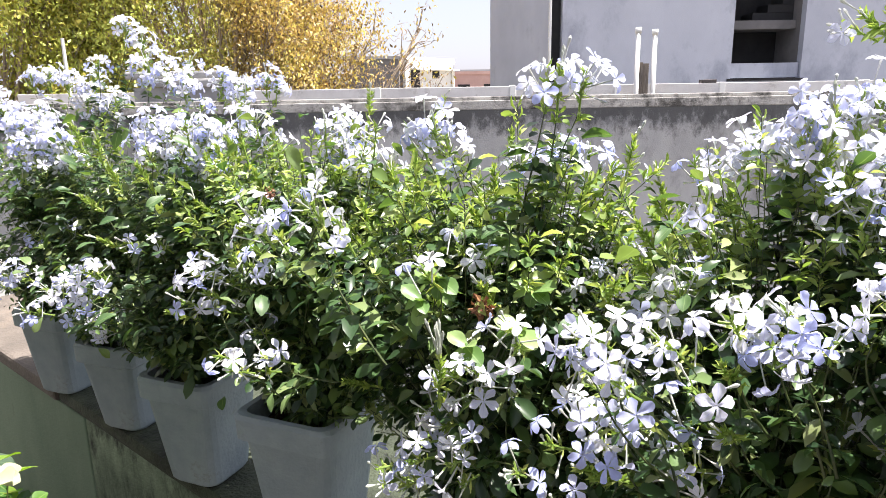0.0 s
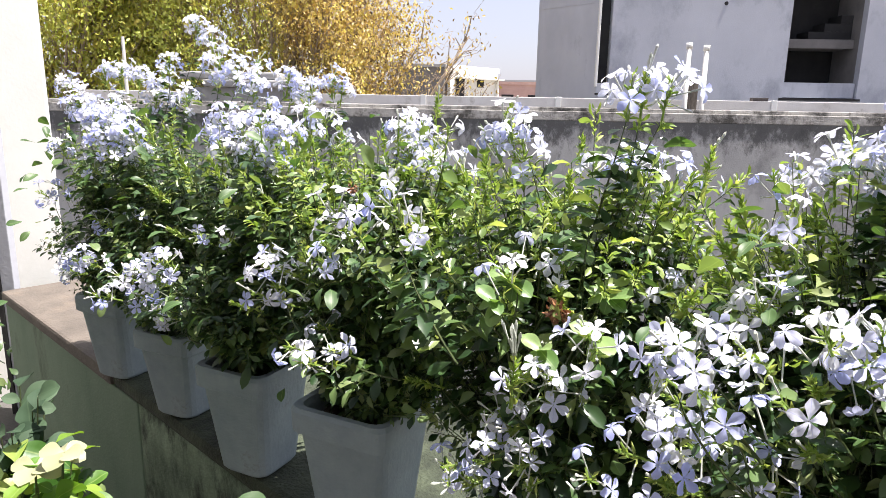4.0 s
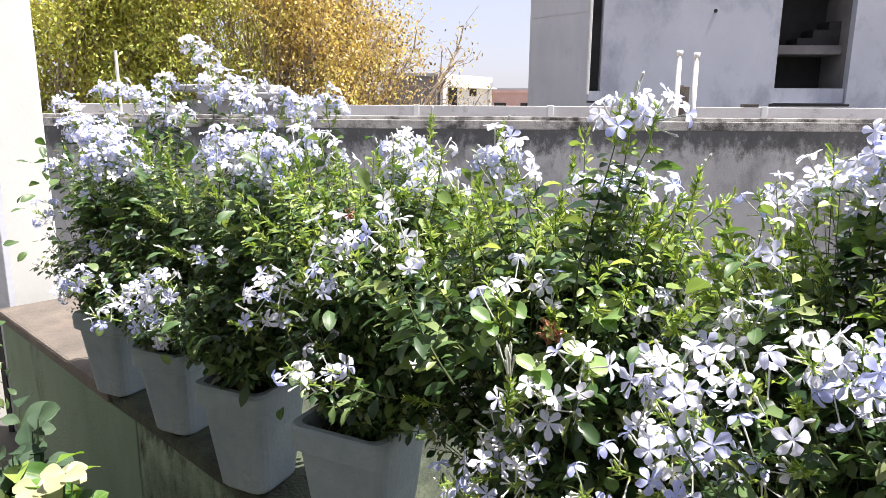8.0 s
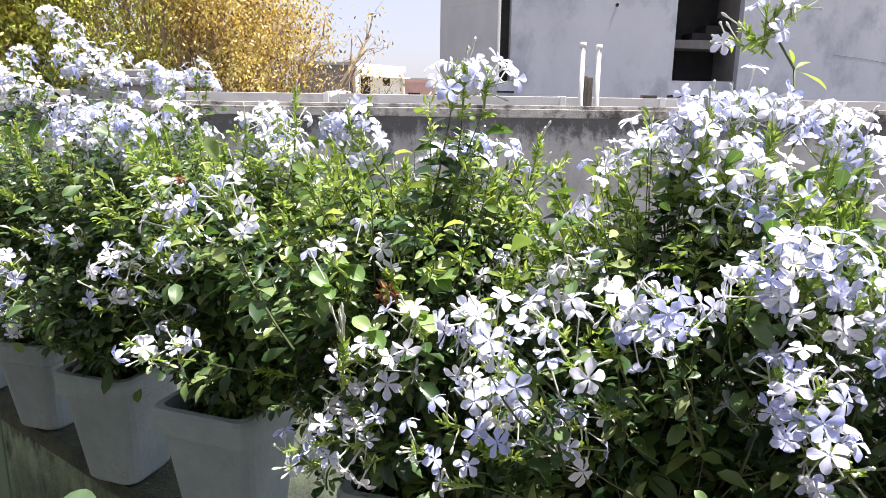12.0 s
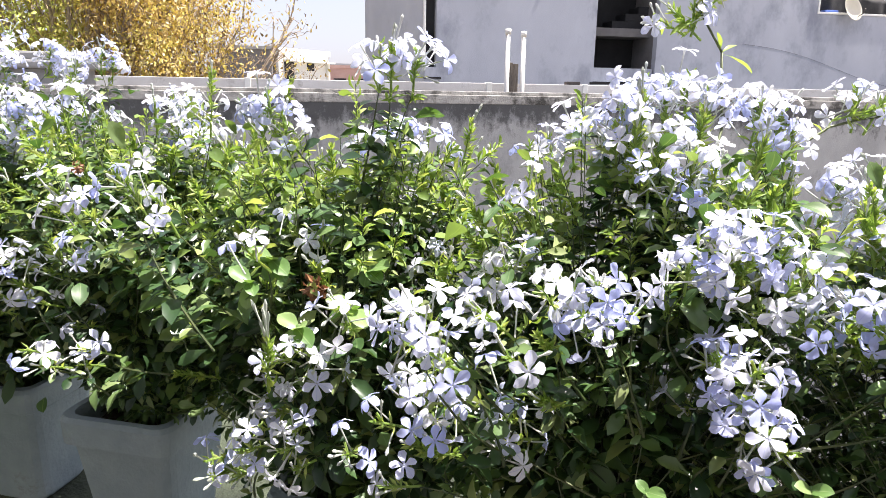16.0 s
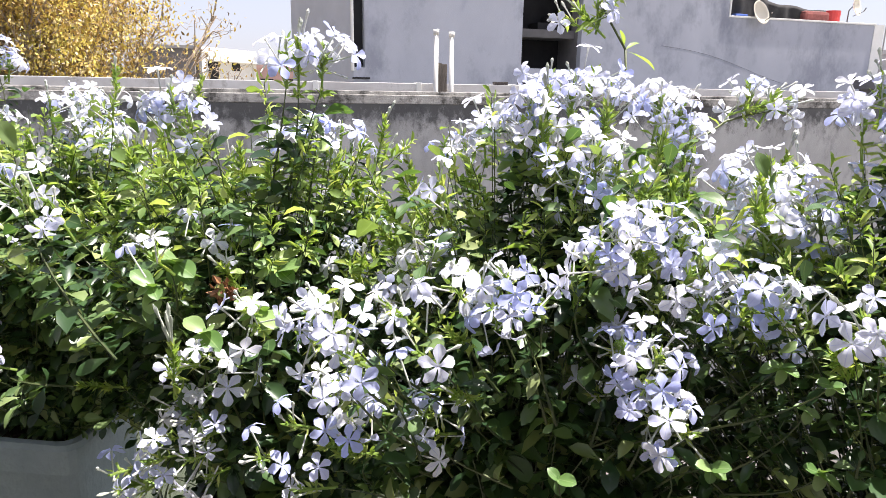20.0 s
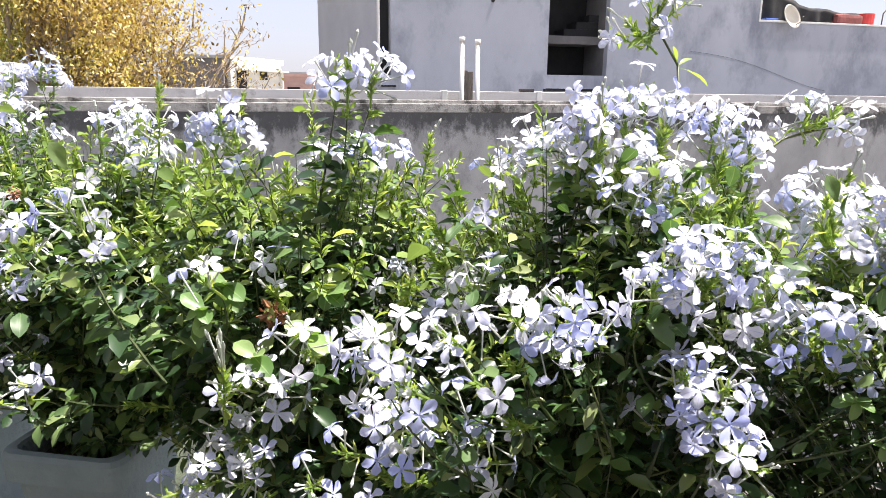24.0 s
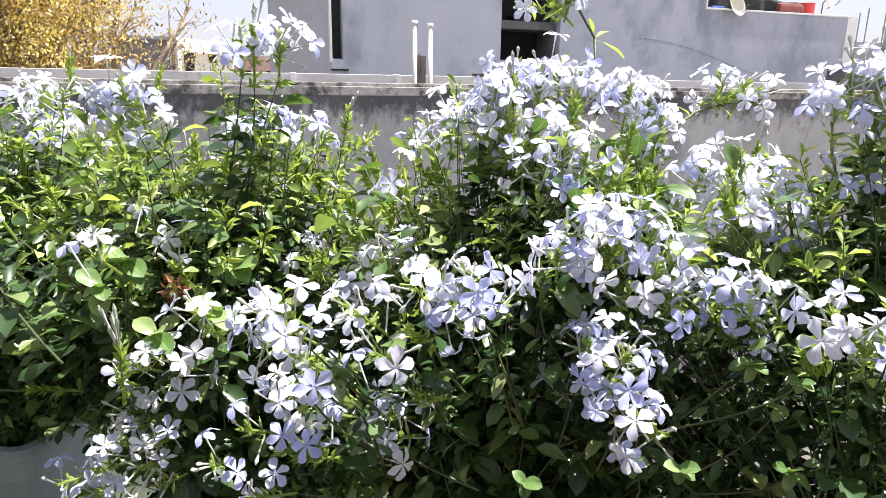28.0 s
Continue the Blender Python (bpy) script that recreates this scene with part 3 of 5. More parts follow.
def leaf_mesh(name, pos, way, length, width, material, rng, flat=0.7, curl=0.25):
    """Many leaves in one mesh: at pos, growing along way, with their upper sides turned skywards, each with its own bend."""
    n = len(pos)
    y = unit(way)
    up = np.array([0, 0, 1.0]) * flat + rng.normal(0, 0.45, (n, 3))
    x = unit(np.cross(y, up))
    z = np.cross(x, y)
    v = LEAF_V[None] * np.stack([width, length, length], -1)[:, None, :]
    v[..., 2] *= rng.uniform(0.3, 1.8, (n, 1))
    v[..., 2] -= LEAF_CURL[None] * (length * rng.normal(curl, 0.22, n))[:, None]
    co = pos[:, None] + v[..., :1] * x[:, None] + v[..., 1:2] * y[:, None] + v[..., 2:] * z[:, None]
    k = len(LEAF_V)
    faces = [tuple(i + k * q for i in f) for q in range(n) for f in LEAF_F]
    return raw_mesh(name, co.reshape(-1, 3).tolist(), faces, material, smooth=True)


def single_leaf(name, length, width, curl, twist=0.0):
    """One larger leaf with a wavy rim, a curved rib and a narrow foot."""
    vs, fs, uv, n = [], [], [], 8
    for i in range(n + 1):
        u = i / n
        w = width * (0.1 + 0.9 * math.sin(math.pi * min(1, u ** 1.35 * 0.93 + 0.02)) ** 0.85)
        if i == n:
            w = width * 0.08
        zc = -curl * length * u * u
        for k in (-1, -0.5, 0, 0.5, 1):
            vs.append((w * k + twist * length * u * u * 0.3, length * u, zc + 0.28 * w * abs(k) + twist * w * k * u + 0.06 * width * math.sin(9 * u + 2.5 * k)))
    fs = [(i * 5 + k, i * 5 + k + 1, (i + 1) * 5 + k + 1, (i + 1) * 5 + k) for i in range(n) for k in range(4)]
    for i in range(n):
        for k in range(4):
            uv += [(k / 4, i / n), ((k + 1) / 4, i / n), ((k + 1) / 4, (i + 1) / n), (k / 4, (i + 1) / n)]
    return vs, fs, uv


def leaf_kind(material, *shape):
    vs, fs, uv = single_leaf("leaf", *shape)
    return raw_mesh("leaf", vs, fs, material, uv, smooth=True)


LEAVES = [leaf_kind(M["leaf_one"], *s) for s in ((0.042, 0.011, 0.25, 0.2), (0.037, 0.0115, 0.45, -0.3), (0.047, 0.012, 0.12, 0.4), (0.04, 0.0125, 0.6, -0.1), (0.032, 0.0095, -0.1, 0.3))]


def flower_mesh(seed, droop, size):
    """Five broad wedge-shaped petals, each bent its own way, on a thin tube that runs back along -z."""
    r_ = random.Random(seed)
    vs, fs, uv, mats = [], [], [], []
    rows, cols = 6, 5
    for p in range(5):
        a = 2 * math.pi * p / 5 + r_.uniform(-0.09, 0.09)
        ca, sa = math.cos(a), math.sin(a)
        long_, bend, twist = r_.uniform(0.9, 1.08), droop + r_.uniform(-0.22, 0.28), r_.uniform(-0.35, 0.35)
        b = len(vs)
        for i in range(rows):
            u = i / (rows - 1)
            w = size * (0.04, 0.1, 0.2, 0.29, 0.315, 0.2)[i]
            for k in range(cols):
                s = (k - 2) / 2
                rr = size * long_ * (0.05 + 0.95 * u) - (0.13 * size * s * s if i >= rows - 2 else 0.03 * size * s * s)
                if i == rows - 1 and k == 2:
                    rr -= 0.025 * size
                z = size * (0.06 + 0.16 * u - bend * u * u + 0.10 * abs(s) * u + twist * s * u * 0.3 + 0.03 * math.sin(5 * u + 3 * p + 2 * s))
                x, y = rr * math.cos(min(0.9, max(0, bend) * 0.5 * u)), w * s
                vs.append((x * ca - y * sa, x * sa + y * ca, z))
        for i in range(rows - 1):
            for k in range(cols - 1):
                q = b + i * cols + k
                fs.append((q, q + cols, q + cols + 1, q + 1))
                mats.append(0)
                uv += [(k / 4, i / 5), (k / 4, (i + 1) / 5), ((k + 1) / 4, (i + 1) / 5), ((k + 1) / 4, i / 5)]
    b, sides = len(vs), 5
    for z, r in ((0.001, 0.0019), (-0.004, 0.0011), (-0.018, 0.00085), (-0.034, 0.00095)):
        vs += [(r * math.cos(2 * math.pi * k / sides), r * math.sin(2 * math.pi * k / sides), z) for k in range(sides)]
    for j in range(3):
        for k in range(sides):
            fs.append((b + j * sides + k, b + (j + 1) * sides + k, b + (j + 1) * sides + (k + 1) % sides, b + j * sides + (k + 1) % sides))
            mats.append(1)
            uv += [(0.1, 0), (0.1, 1), (0.2, 1), (0.2, 0)]
    me = raw_mesh("flower", vs, fs, [M["petal"], M["tube"]], uv, smooth=True)
    me.polygons.foreach_set("material_index", mats)
    return me


FLOWERS = [flower_mesh(s, d, z) for s, d, z in ((1, 0.12, 0.0168), (2, 0.3, 0.0165), (3, 0.0, 0.017), (4, 0.55, 0.016), (5, 0.2, 0.016), (6, 0.4, 0.0172), (7, 0.8, 0.0155), (8, 0.1, 0.0158))]


def cone_into(vs, fs, a, b, r0, r1, sides=5):
    a, b = Vector(a), Vector(b)
    t = turn_to(b - a).to_3x3()
    i = len(vs)
    for p, r in ((a, r0), (b, r1)):
        vs += [tuple(p + t @ Vector((r * math.cos(2 * math.pi * k / sides), r * math.sin(2 * math.pi * k / sides), 0))) for k in range(sides)]
    fs += [(i + k, i + (k + 1) % sides, i + sides + (k + 1) % sides, i + sides + k) for k in range(sides)]
    fs.append(tuple(i + sides + k for k in range(sides)))


def blade_into(vs, fs, foot, way, length, width, rng):
    """A narrow pointed bract, folded along its rib."""
    side = way.cross(Vector([rng.gauss(0, 1) for _ in range(3)])).normalized()
    up = way.cross(side)
    i = len(vs)
    mid_ = foot + way * length * 0.45
    vs += [tuple(foot), tuple(mid_ + side * width + up * width * 0.5), tuple(mid_ - side * width + up * width * 0.5), tuple(mid_), tuple(foot + way * length)]
    fs += [(i, i + 1, i + 3), (i, i + 3, i + 2), (i + 1, i + 4, i + 3), (i + 3, i + 4, i + 2)]


def flower_cluster(plant, pos, axis, n, rng):
    """A loose head: a bristly green spike, and every open flower on its own long tube, bending towards the sky."""
    axis = Vector(axis).normalized()
    size = 0.021 + 0.0012 * min(n, 14)
    vs, fs = [], []
    base = -axis * 0.028
    buds, n = (8 if n < 0 else rng.randint(0, 3)), max(n, 0)
    tall = 0.034 if not n else 0.014 + size * 0.5
    cone_into(vs, fs, base - axis * 0.03, base + axis * tall * 0.9, 0.0017, 0.001)
    placed, bud_at = [], []
    for k in range(n):
        best, far = axis, -1
        for _ in range(14):
            d = Vector([rng.gauss(0, 1) for _ in range(3)]).normalized()
            d = (d + axis * 0.7 + Vector((0, 0, 0.25))).normalized()
            near = min([(d - e).length for e in placed] or [1])
            if near > far:
                best, far = d, near
        d = best
        placed.append(d)
        foot = base + axis * rng.uniform(-0.01, tall * 0.6)
        reach = rng.uniform(0.023, 0.032) + (size - 0.02) * 0.75
        tip = foot + d * reach
        face = (d + Vector((0.1, -0.05, 0.28)) + Vector([rng.gauss(0, 0.24) for _ in range(3)])).normalized()
        blade_into(vs, fs, foot, d, 0.013, 0.0013, rng)
        cone_into(vs, fs, foot, foot + d * 0.012, 0.0011, 0.0015)
        fl = new("flower", rng.choice(FLOWERS))
        plant[2].append((fl, Matrix.Translation(tip) @ turn_to(face, rng.uniform(0, 6.28)) @ Matrix.Scale(rng.uniform(0.84, 1.1), 4)))
    for k in range(12 + n // 2 if n else 52):
        u = k / (12 + n // 2 if n else 52)
        d = (Vector([rng.gauss(0, 1) for _ in range(3)]).normalized() + axis * (0.7 + 0.8 * u)).normalized()
        foot = base + axis * (-0.012 + (tall + 0.01) * u)
        blade_into(vs, fs, foot, d, rng.uniform(0.009, 0.018) * (1.2 - 0.5 * u), 0.0021, rng)
        if n and rng.random() < 0.3:
            bud_at.append((foot + d * 0.008, foot + d * rng.uniform(0.02, 0.036)))
    if not n:
        for _ in range(buds):
            d = (axis + Vector([rng.gauss(0, 0.24) for _ in range(3)])).normalized()
            foot = base + axis * rng.uniform(0.02, tall)
            bud_at.append((foot, foot + d * (rng.uniform(0.034, 0.05) if buds > 3 else rng.uniform(0.018, 0.034))))
    green = len(fs)
    for p0, p1 in bud_at:
        cone_into(vs, fs, p0, p0.lerp(p1, 0.65), 0.0008, 0.001)
        cone_into(vs, fs, p0.lerp(p1, 0.65), p0.lerp(p1, 0.88), 0.0012, 0.0021)
        cone_into(vs, fs, p0.lerp(p1, 0.88), p1, 0.0021, 0.0005)
    me = raw_mesh("flower_head", vs, fs, [M["shoot"], M["tube"]])
    me.polygons.foreach_set("material_index", [0] * green + [1] * (len(fs) - green))
    head = part("flower_head", me, None, plant[0], "pale lavender-white flower cluster" if n else "yellow-green spike with erect white buds" if buds > 3 else "yellow-green bristly flower spike", m=Matrix.Translation(pos))
    for fl, m in plant[2]:
        fl.parent = head
        fl.matrix_basis = m
    plant[2].clear()
    return head


def pot_mesh(h, w, taper):
    """A square pot with softened corners, a thick rim band and a hollow top."""
    def ring(half, z, corner):
        pts = []
        for cx, cy, a0 in ((1, 1, 0), (-1, 1, 90), (-1, -1, 180), (1, -1, 270)):
            for k in range(4):
                a = radians(a0 + 30 * k)
                pts.append(((half - corner) * cx + corner * math.cos(a), (half - corner) * cy + corner * math.sin(a), z))
        return pts

    half, low = w / 2, w / 2 * taper
    band = h - 0.052
    prof = [(low * 0.94, 0.0), (low, 0.006), (low + (half - 0.012 - low) * 0.97, band - 0.004), (half - 0.001, band + 0.004), (half, h - 0.008), (half - 0.004, h), (half - 0.016, h), (half - 0.02, h - 0.01), (half - 0.026, h - 0.06)]
    bm = bmesh.new()
    rings = [[bm.verts.new(p) for p in ring(a, z, 0.024 if z > 0.1 else 0.028)] for a, z in prof]
    for r0, r1 in zip(rings, rings[1:]):
        for k in range(16):
            bm.faces.new((r0[k], r0[(k + 1) % 16], r1[(k + 1) % 16], r1[k]))
    bm.faces.new(rings[0][::-1])
    return bm


POT_TURN = radians(-21.5)


def potted_plumbago(x, y, height, seed, reach, deep, top, label, leaves=10500, front=0.0, hang=0.0, wide=0.195, large=0.05, hollow=0.0, face=0.25, dip=-0.05, lush=0.3, right=1.0):
    """Pot, soil, stems, foliage. Flower clusters are added by blooms()."""
    rng = random.Random(seed)
    nr = np.random.default_rng(seed)
    root = thing("potted_plumbago", label, "potted plant", "row of potted plumbago", m=Matrix.Translation((x, y, LEDGE_Z)))
    turn = Matrix.Rotation(POT_TURN + rng.uniform(-0.05, 0.05), 4, "Z")
    part("pot", pot_mesh(height, wide, 0.67), M["pot"], root, "square white-painted cement pot with a rim band, colour darkened for shade", m=turn)
    soil = bmesh.new()
    bmesh.ops.create_grid(soil, x_segments=10, y_segments=10, size=wide / 2 - 0.024)
    for v in soil.verts:
        v.co.z = height - 0.035 + 0.012 * noise.noise(v.co * 30 + Vector((seed, 0, 0)))
    part("soil", soil, M["soil"], root, m=turn)
    base = Vector((0, 0, height - 0.035))
    mid = Vector((0, 0, 0)) - BACK * front + Vector((0, 0, (top - LEDGE_Z) * 0.5 + height * 0.42))
    rz = (top - LEDGE_Z) - mid.z
    tips = []
    for k in range(330):
        d = Vector([rng.gauss(0, 1) for _ in range(3)]).normalized()
        f = rng.uniform(0.66, 1.0) ** 0.6 * (0.93 + 0.36 * noise.noise(d * 2.6 + Vector((seed, 0, 0))))
        dent = (1 - hollow * math.exp(-((d.z * rz - dip) / 0.12) ** 2)) * (1 + 0.25 * d.z) if d.y < 0 else 1
        p = mid + ROW * (d.x * reach * f * (right if d.x > 0 else 1)) + BACK * (d.y * (deep if d.y > 0 else face) * f * dent) + Vector((0, 0, d.z * rz * f))
        p.z += 0.05 * noise.noise(Vector((p.x * 6, p.y * 6, seed)))
        p.z = max(p.z, height + 0.05 - hang * rng.random())
        if d.y > (0.5 if hang > 0.3 else 0):
            p.z = max(p.z, height + 0.05)
        tips.append(p)
    stem_v, stem_f = [], []
    old, fresh, tender = ([], [], [], []), ([], [], [], []), ([], [], [], [])

    def arch(tip, bow):
        foot = base + Vector((rng.gauss(0, 0.022), rng.gauss(0, 0.022), 0))
        ctrl = foot.lerp(tip, 0.45) + Vector((0, 0, bow * (tip - foot).length))
        return lambda u: foot * (1 - u) ** 2 + ctrl * 2 * u * (1 - u) + tip * u * u

    def branch(tip, bow):
        """A side shoot that leaves the crown a hand's width below its tip."""
        foot = tip.lerp(mid, 0.3) - Vector((0, 0, rng.uniform(0.05, 0.11))) + Vector((rng.gauss(0, 0.03), rng.gauss(0, 0.03), 0))
        foot.z = min(foot.z, mid.z + rz * 0.8)
        ctrl = foot.lerp(tip, 0.5) + (tip - mid).normalized() * bow * 0.25 * (tip - foot).length + Vector((rng.gauss(0, 0.02), rng.gauss(0, 0.02), 0))
        return lambda u: foot * (1 - u) ** 2 + ctrl * 2 * u * (1 - u) + tip * u * u

    def put(store, p, d, le, ratio):
        for lst, val in zip(store, (tuple(p), tuple(d), le, le * ratio)):
            lst.append(val)

    def leafed(curve, count, u0, lo, hi, u1=1.0):
        """Leaves by twos and threes at the knots of a stem, smaller and paler towards its tip."""
        knots = max(2, count // 3)
        for j in range(knots):
            u = u0 + (u1 - u0) * (j + rng.random()) / knots
            p = curve(u)
            along = (curve(min(u + 0.05, 1.05)) - p).normalized()
            out = Vector([rng.gauss(0, 1) for _ in range(3)])
            out = (out - along * out.dot(along)).normalized()
            for q in range(3):
                o = Matrix.Rotation(2.2 * q + rng.uniform(-0.4, 0.4), 3, along) @ out
                d = (o * 0.9 + along * 0.22 + Vector((0, 0, -0.05))).normalized()
                d.z *= 0.6
                le = rng.uniform(lo, hi) * (1.15 - 0.55 * u) * (1.0, 0.8, 0.5)[q]
                put(fresh if u > 0.8 and p.z > mid.z + (lush + 0.25) * rz and rng.random() < 0.7 else old, p + o * 0.003, d, le, rng.uniform(0.42, 0.58))

    def stem(curve, r):
        pts = [curve(k / 6) for k in range(7)]
        for k in range(6):
            cone_into(stem_v, stem_f, pts[k], pts[k + 1], r * (1 - 0.11 * k), r * (1 - 0.11 * (k + 1)), 4)

    def shoot(curve, count=16):
        """A tender tip set with short narrow leaves."""
        for k in range(count):
            u = 0.92 + 0.09 * k / count
            p = curve(u)
            along = (curve(u + 0.03) - p).normalized()
            out = Vector([rng.gauss(0, 1) for _ in range(3)])
            out = (out - along * out.dot(along)).normalized()
            put(tender, p, (out * 0.75 + along * 0.8).normalized(), rng.uniform(0.009, 0.02), 0.3)

    per = leaves // len(tips)
    for k, tip in enumerate(tips):
        c = arch(tip, rng.uniform(-0.1, 0.35))
        stem(c, 0.0014)
        leafed(c, per, 0.26, 0.018, large)
        if k % 2 == 0 and tip.z > mid.z + lush * rz:
            shoot(c, 14)
    return dict(root=root, rng=rng, nr=nr, branch=branch, stem=stem, leafed=leafed, shoot=shoot, mid=mid, rim=height, reach=reach, deep=deep, face=face, rz=rz,
                data=(stem_v, stem_f, old, fresh, tender), origin=Vector((x, y, LEDGE_Z)))


def blooms(plant, heads, bow=0.22):
    """Flower clusters at places of the world, each on its own leafy stem; 0 is a spike with no open flower, -1 one with many buds."""
    for x, y, z, n in heads:
        p = Vector((x, y, z)) - plant["origin"]
        out = p - plant["mid"]
        if z > 1.33:
            axis = (out.normalized() * 0.55 + Vector((0, 0, 0.8)) - BACK * 0.12).normalized()
        else:  # heads on the flank turn outwards
            axis = (out.normalized() * 0.5 + Vector((0, 0, 0.5)) - BACK * 0.5).normalized()
        if n < 0:  # the budded spike stands upright
            axis = Vector((0.05, -0.1, 1)).normalized()
        c = plant["branch"](p - axis * 0.05, bow)
        plant["stem"](c, 0.0017)
        plant["leafed"](c, *((36, 0.0, 0.02, 0.052, 0.9) if z > 1.33 else (9, 0.0, 0.016, 0.042, 0.65)))
        if n > 4 or n < 1:
            plant["shoot"](c, 8)
        flower_cluster((plant["root"], None, []), p, axis, n, plant["rng"])


def more_blooms(plant, count, low, high, n0, n1):
    """Smaller flower heads over the upper crown."""
    rng, heads = plant["rng"], []
    for _ in range(count):
        d = Vector((rng.uniform(-1, 1), rng.uniform(-0.6, 1), 0))
        z = rng.uniform(low, high) + 0.05 * (1 - d.x * d.x)
        p = plant["origin"] + plant["mid"] + ROW * (d.x * plant["reach"]) + BACK * (d.y * plant["deep"])
        heads.append((p.x, p.y, z, rng.randint(n0, n1)))
    blooms(plant, heads)


def finish(plant, big=60, size=0.85):
    """Join the stems and small leaves, and set the large leaves one by one."""
    stem_v, stem_f, old, fresh, tender = plant["data"]
    root, rng, nr = plant["root"], plant["rng"], plant["nr"]
    part("stem_tangle", raw_mesh("stem_tangle", stem_v, stem_f, M["stem"]), None, root, "thin green stems", kind="stuff")
    for name, store, mat, flat, label in (("foliage", old, "leaf", 1.1, "dense spoon-shaped green leaves"), ("fresh_leaves", fresh, "fresh", 0.8, "paler leaves near the stem tips"), ("young_growth", tender, "shoot", 0.3, "yellow-green young shoot tips")):
        if store[0]:
            part(name, leaf_mesh(name, *(np.array(s) for s in store), M[mat], nr, flat), None, root, label, kind="stuff")
    for _ in range(big):
        d = Vector([rng.gauss(0, 1) for _ in range(3)]).normalized()
        d = (d - BACK * 0.7 + Vector((0, 0, 0.6))).normalized()
        p = plant["mid"] + (ROW * (d.dot(ROW) * plant["reach"]) + BACK * (d.dot(BACK) * plant["face"]) + Vector((0, 0, d.z * plant["rz"]))) * rng.uniform(0.86, 1.02)
        if p.z < plant["rim"] + 0.02 or (p + plant["origin"]).y < 0.3:
            continue
        y = (d + Vector((rng.gauss(0, 0.6), rng.gauss(0, 0.6), rng.gauss(-0.1, 0.35)))).normalized()
        xx = y.cross(Vector((rng.gauss(0, 0.4), rng.gauss(0, 0.4), 1))).normalized()
        m = Matrix((xx, y, xx.cross(y))).transposed().to_4x4()
        part("leaf", rng.choice(LEAVES), None, root, m=Matrix.Translation(p) @ m @ Matrix.Scale(size * rng.uniform(0.7, 1.2), 4))


def dry_head(plant, x, y, z, r=0.016):
    """A withered flower head of shrivelled hanging petals."""
    vs, fs = [], []
    rng = plant["rng"]
    for k in range(46):
        d = (Vector([rng.gauss(0, 1) for _ in range(3)]).normalized() + Vector((0, 0, -0.45))).normalized()
        turn = (d + Vector([rng.gauss(0, 0.9) for _ in range(3)])).normalized()
        blade_into(vs, fs, d * r * rng.uniform(0.2, 0.7), turn, r * rng.uniform(0.4, 0.8), r * 0.2, rng)
    part("dry_flower_head", raw_mesh("dry_flower_head", vs, fs, M["dead"]), None, plant["root"], "withered brown flower head", m=Matrix.Translation(Vector((x, y, z)) - plant["origin"]))


def bright_leaves(plant, rows):
    """Young leaves on a tall stalk: foot, direction and size."""
    for x, y, z, dx, dy, dz, k in rows:
        yv = Vector((dx, dy, dz)).normalized()
        xv = yv.cross(Vector((0.1, -0.25, 1))).normalized()
        part("leaf", BRIGHT, None, plant["root"], "bright yellow-green young leaf", m=Matrix.Translation(Vector((x, y, z)) - plant["origin"]) @ Matrix((xv, yv, xv.cross(yv))).transposed().to_4x4() @ Matrix.Scale(k, 4))


def leaf_whorl(plant, x, y, z, count, size):
    """A flat whorl of large leaves turned to the light at the end of a side shoot."""
    rng = plant["rng"]
    p = Vector((x, y, z)) - plant["origin"]
    c = plant["branch"](p, 0.2)
    plant["stem"](c, 0.0016)
    for j in range(count):
        b = 2.4 * j + rng.uniform(-0.3, 0.3)
        yv = (ROW * math.cos(b) + Vector((0, 0, 1)) * math.sin(b) * 0.75 - BACK * rng.uniform(0.1, 0.7)).normalized()
        xv = yv.cross(Vector((rng.gauss(0, 0.2), -0.5, 0.9))).normalized()
        part("leaf", WHORL, None, plant["root"], "broad light-green leaf", m=Matrix.Translation(p - (yv * 0.004)) @ Matrix((xv, yv, xv.cross(yv))).transposed().to_4x4() @ Matrix.Scale(size * rng.uniform(0.65, 1.1), 4))


def tall_sprig(plant, points, heads):
    """A thin bending stalk above the crown, with its few heads: place, lean and count."""
    vs, fs = [], []
    pts = [Vector(p) - plant["origin"] for p in points]
    for k, (p, q) in enumerate(zip(pts, pts[1:])):
        cone_into(vs, fs, p, q, 0.0021 - 0.0002 * k, 0.0019 - 0.0002 * k, 6)
    part("stalk", raw_mesh("stalk", vs, fs, M["stem"], smooth=True), None, plant["root"], "thin green bending stalk")
    for x, y, z, ax, ay, az, n in heads:
        flower_cluster((plant["root"], None, []), Vector((x, y, z)) - plant["origin"], (ax, ay, az), n, plant["rng"])


def bud(plant, x, y, z, way, length):
    """A closed flower, a long thin spike."""
    vs, fs = [], []
    w = Vector(way).normalized()
    cone_into(vs, fs, (0, 0, 0), w * length * 0.6, 0.001, 0.0013)
    cone_into(vs, fs, w * length * 0.6, w * length * 0.9, 0.0013, 0.0022)
    cone_into(vs, fs, w * length * 0.9, w * length, 0.0022, 0.0005)
    part("bud", raw_mesh("bud", vs, fs, M["tube"]), None, plant["root"], "long closed pale bud", m=Matrix.Translation(Vector((x, y, z)) - plant["origin"]))


WHORL = leaf_kind(M["leaf_light"], 0.042, 0.013, 0.25)
BRIGHT = leaf_kind(M["shoot"], 0.05, 0.0075, 0.3)
SAY = "square white pot of plumbago with pale lavender flowers on the ledge"
a = potted_plumbago(-1.126, 1.863, 0.26, 11, 0.29, 0.31, 1.44, SAY, hollow=0.85, face=0.24, dip=0.12, lush=0.75)
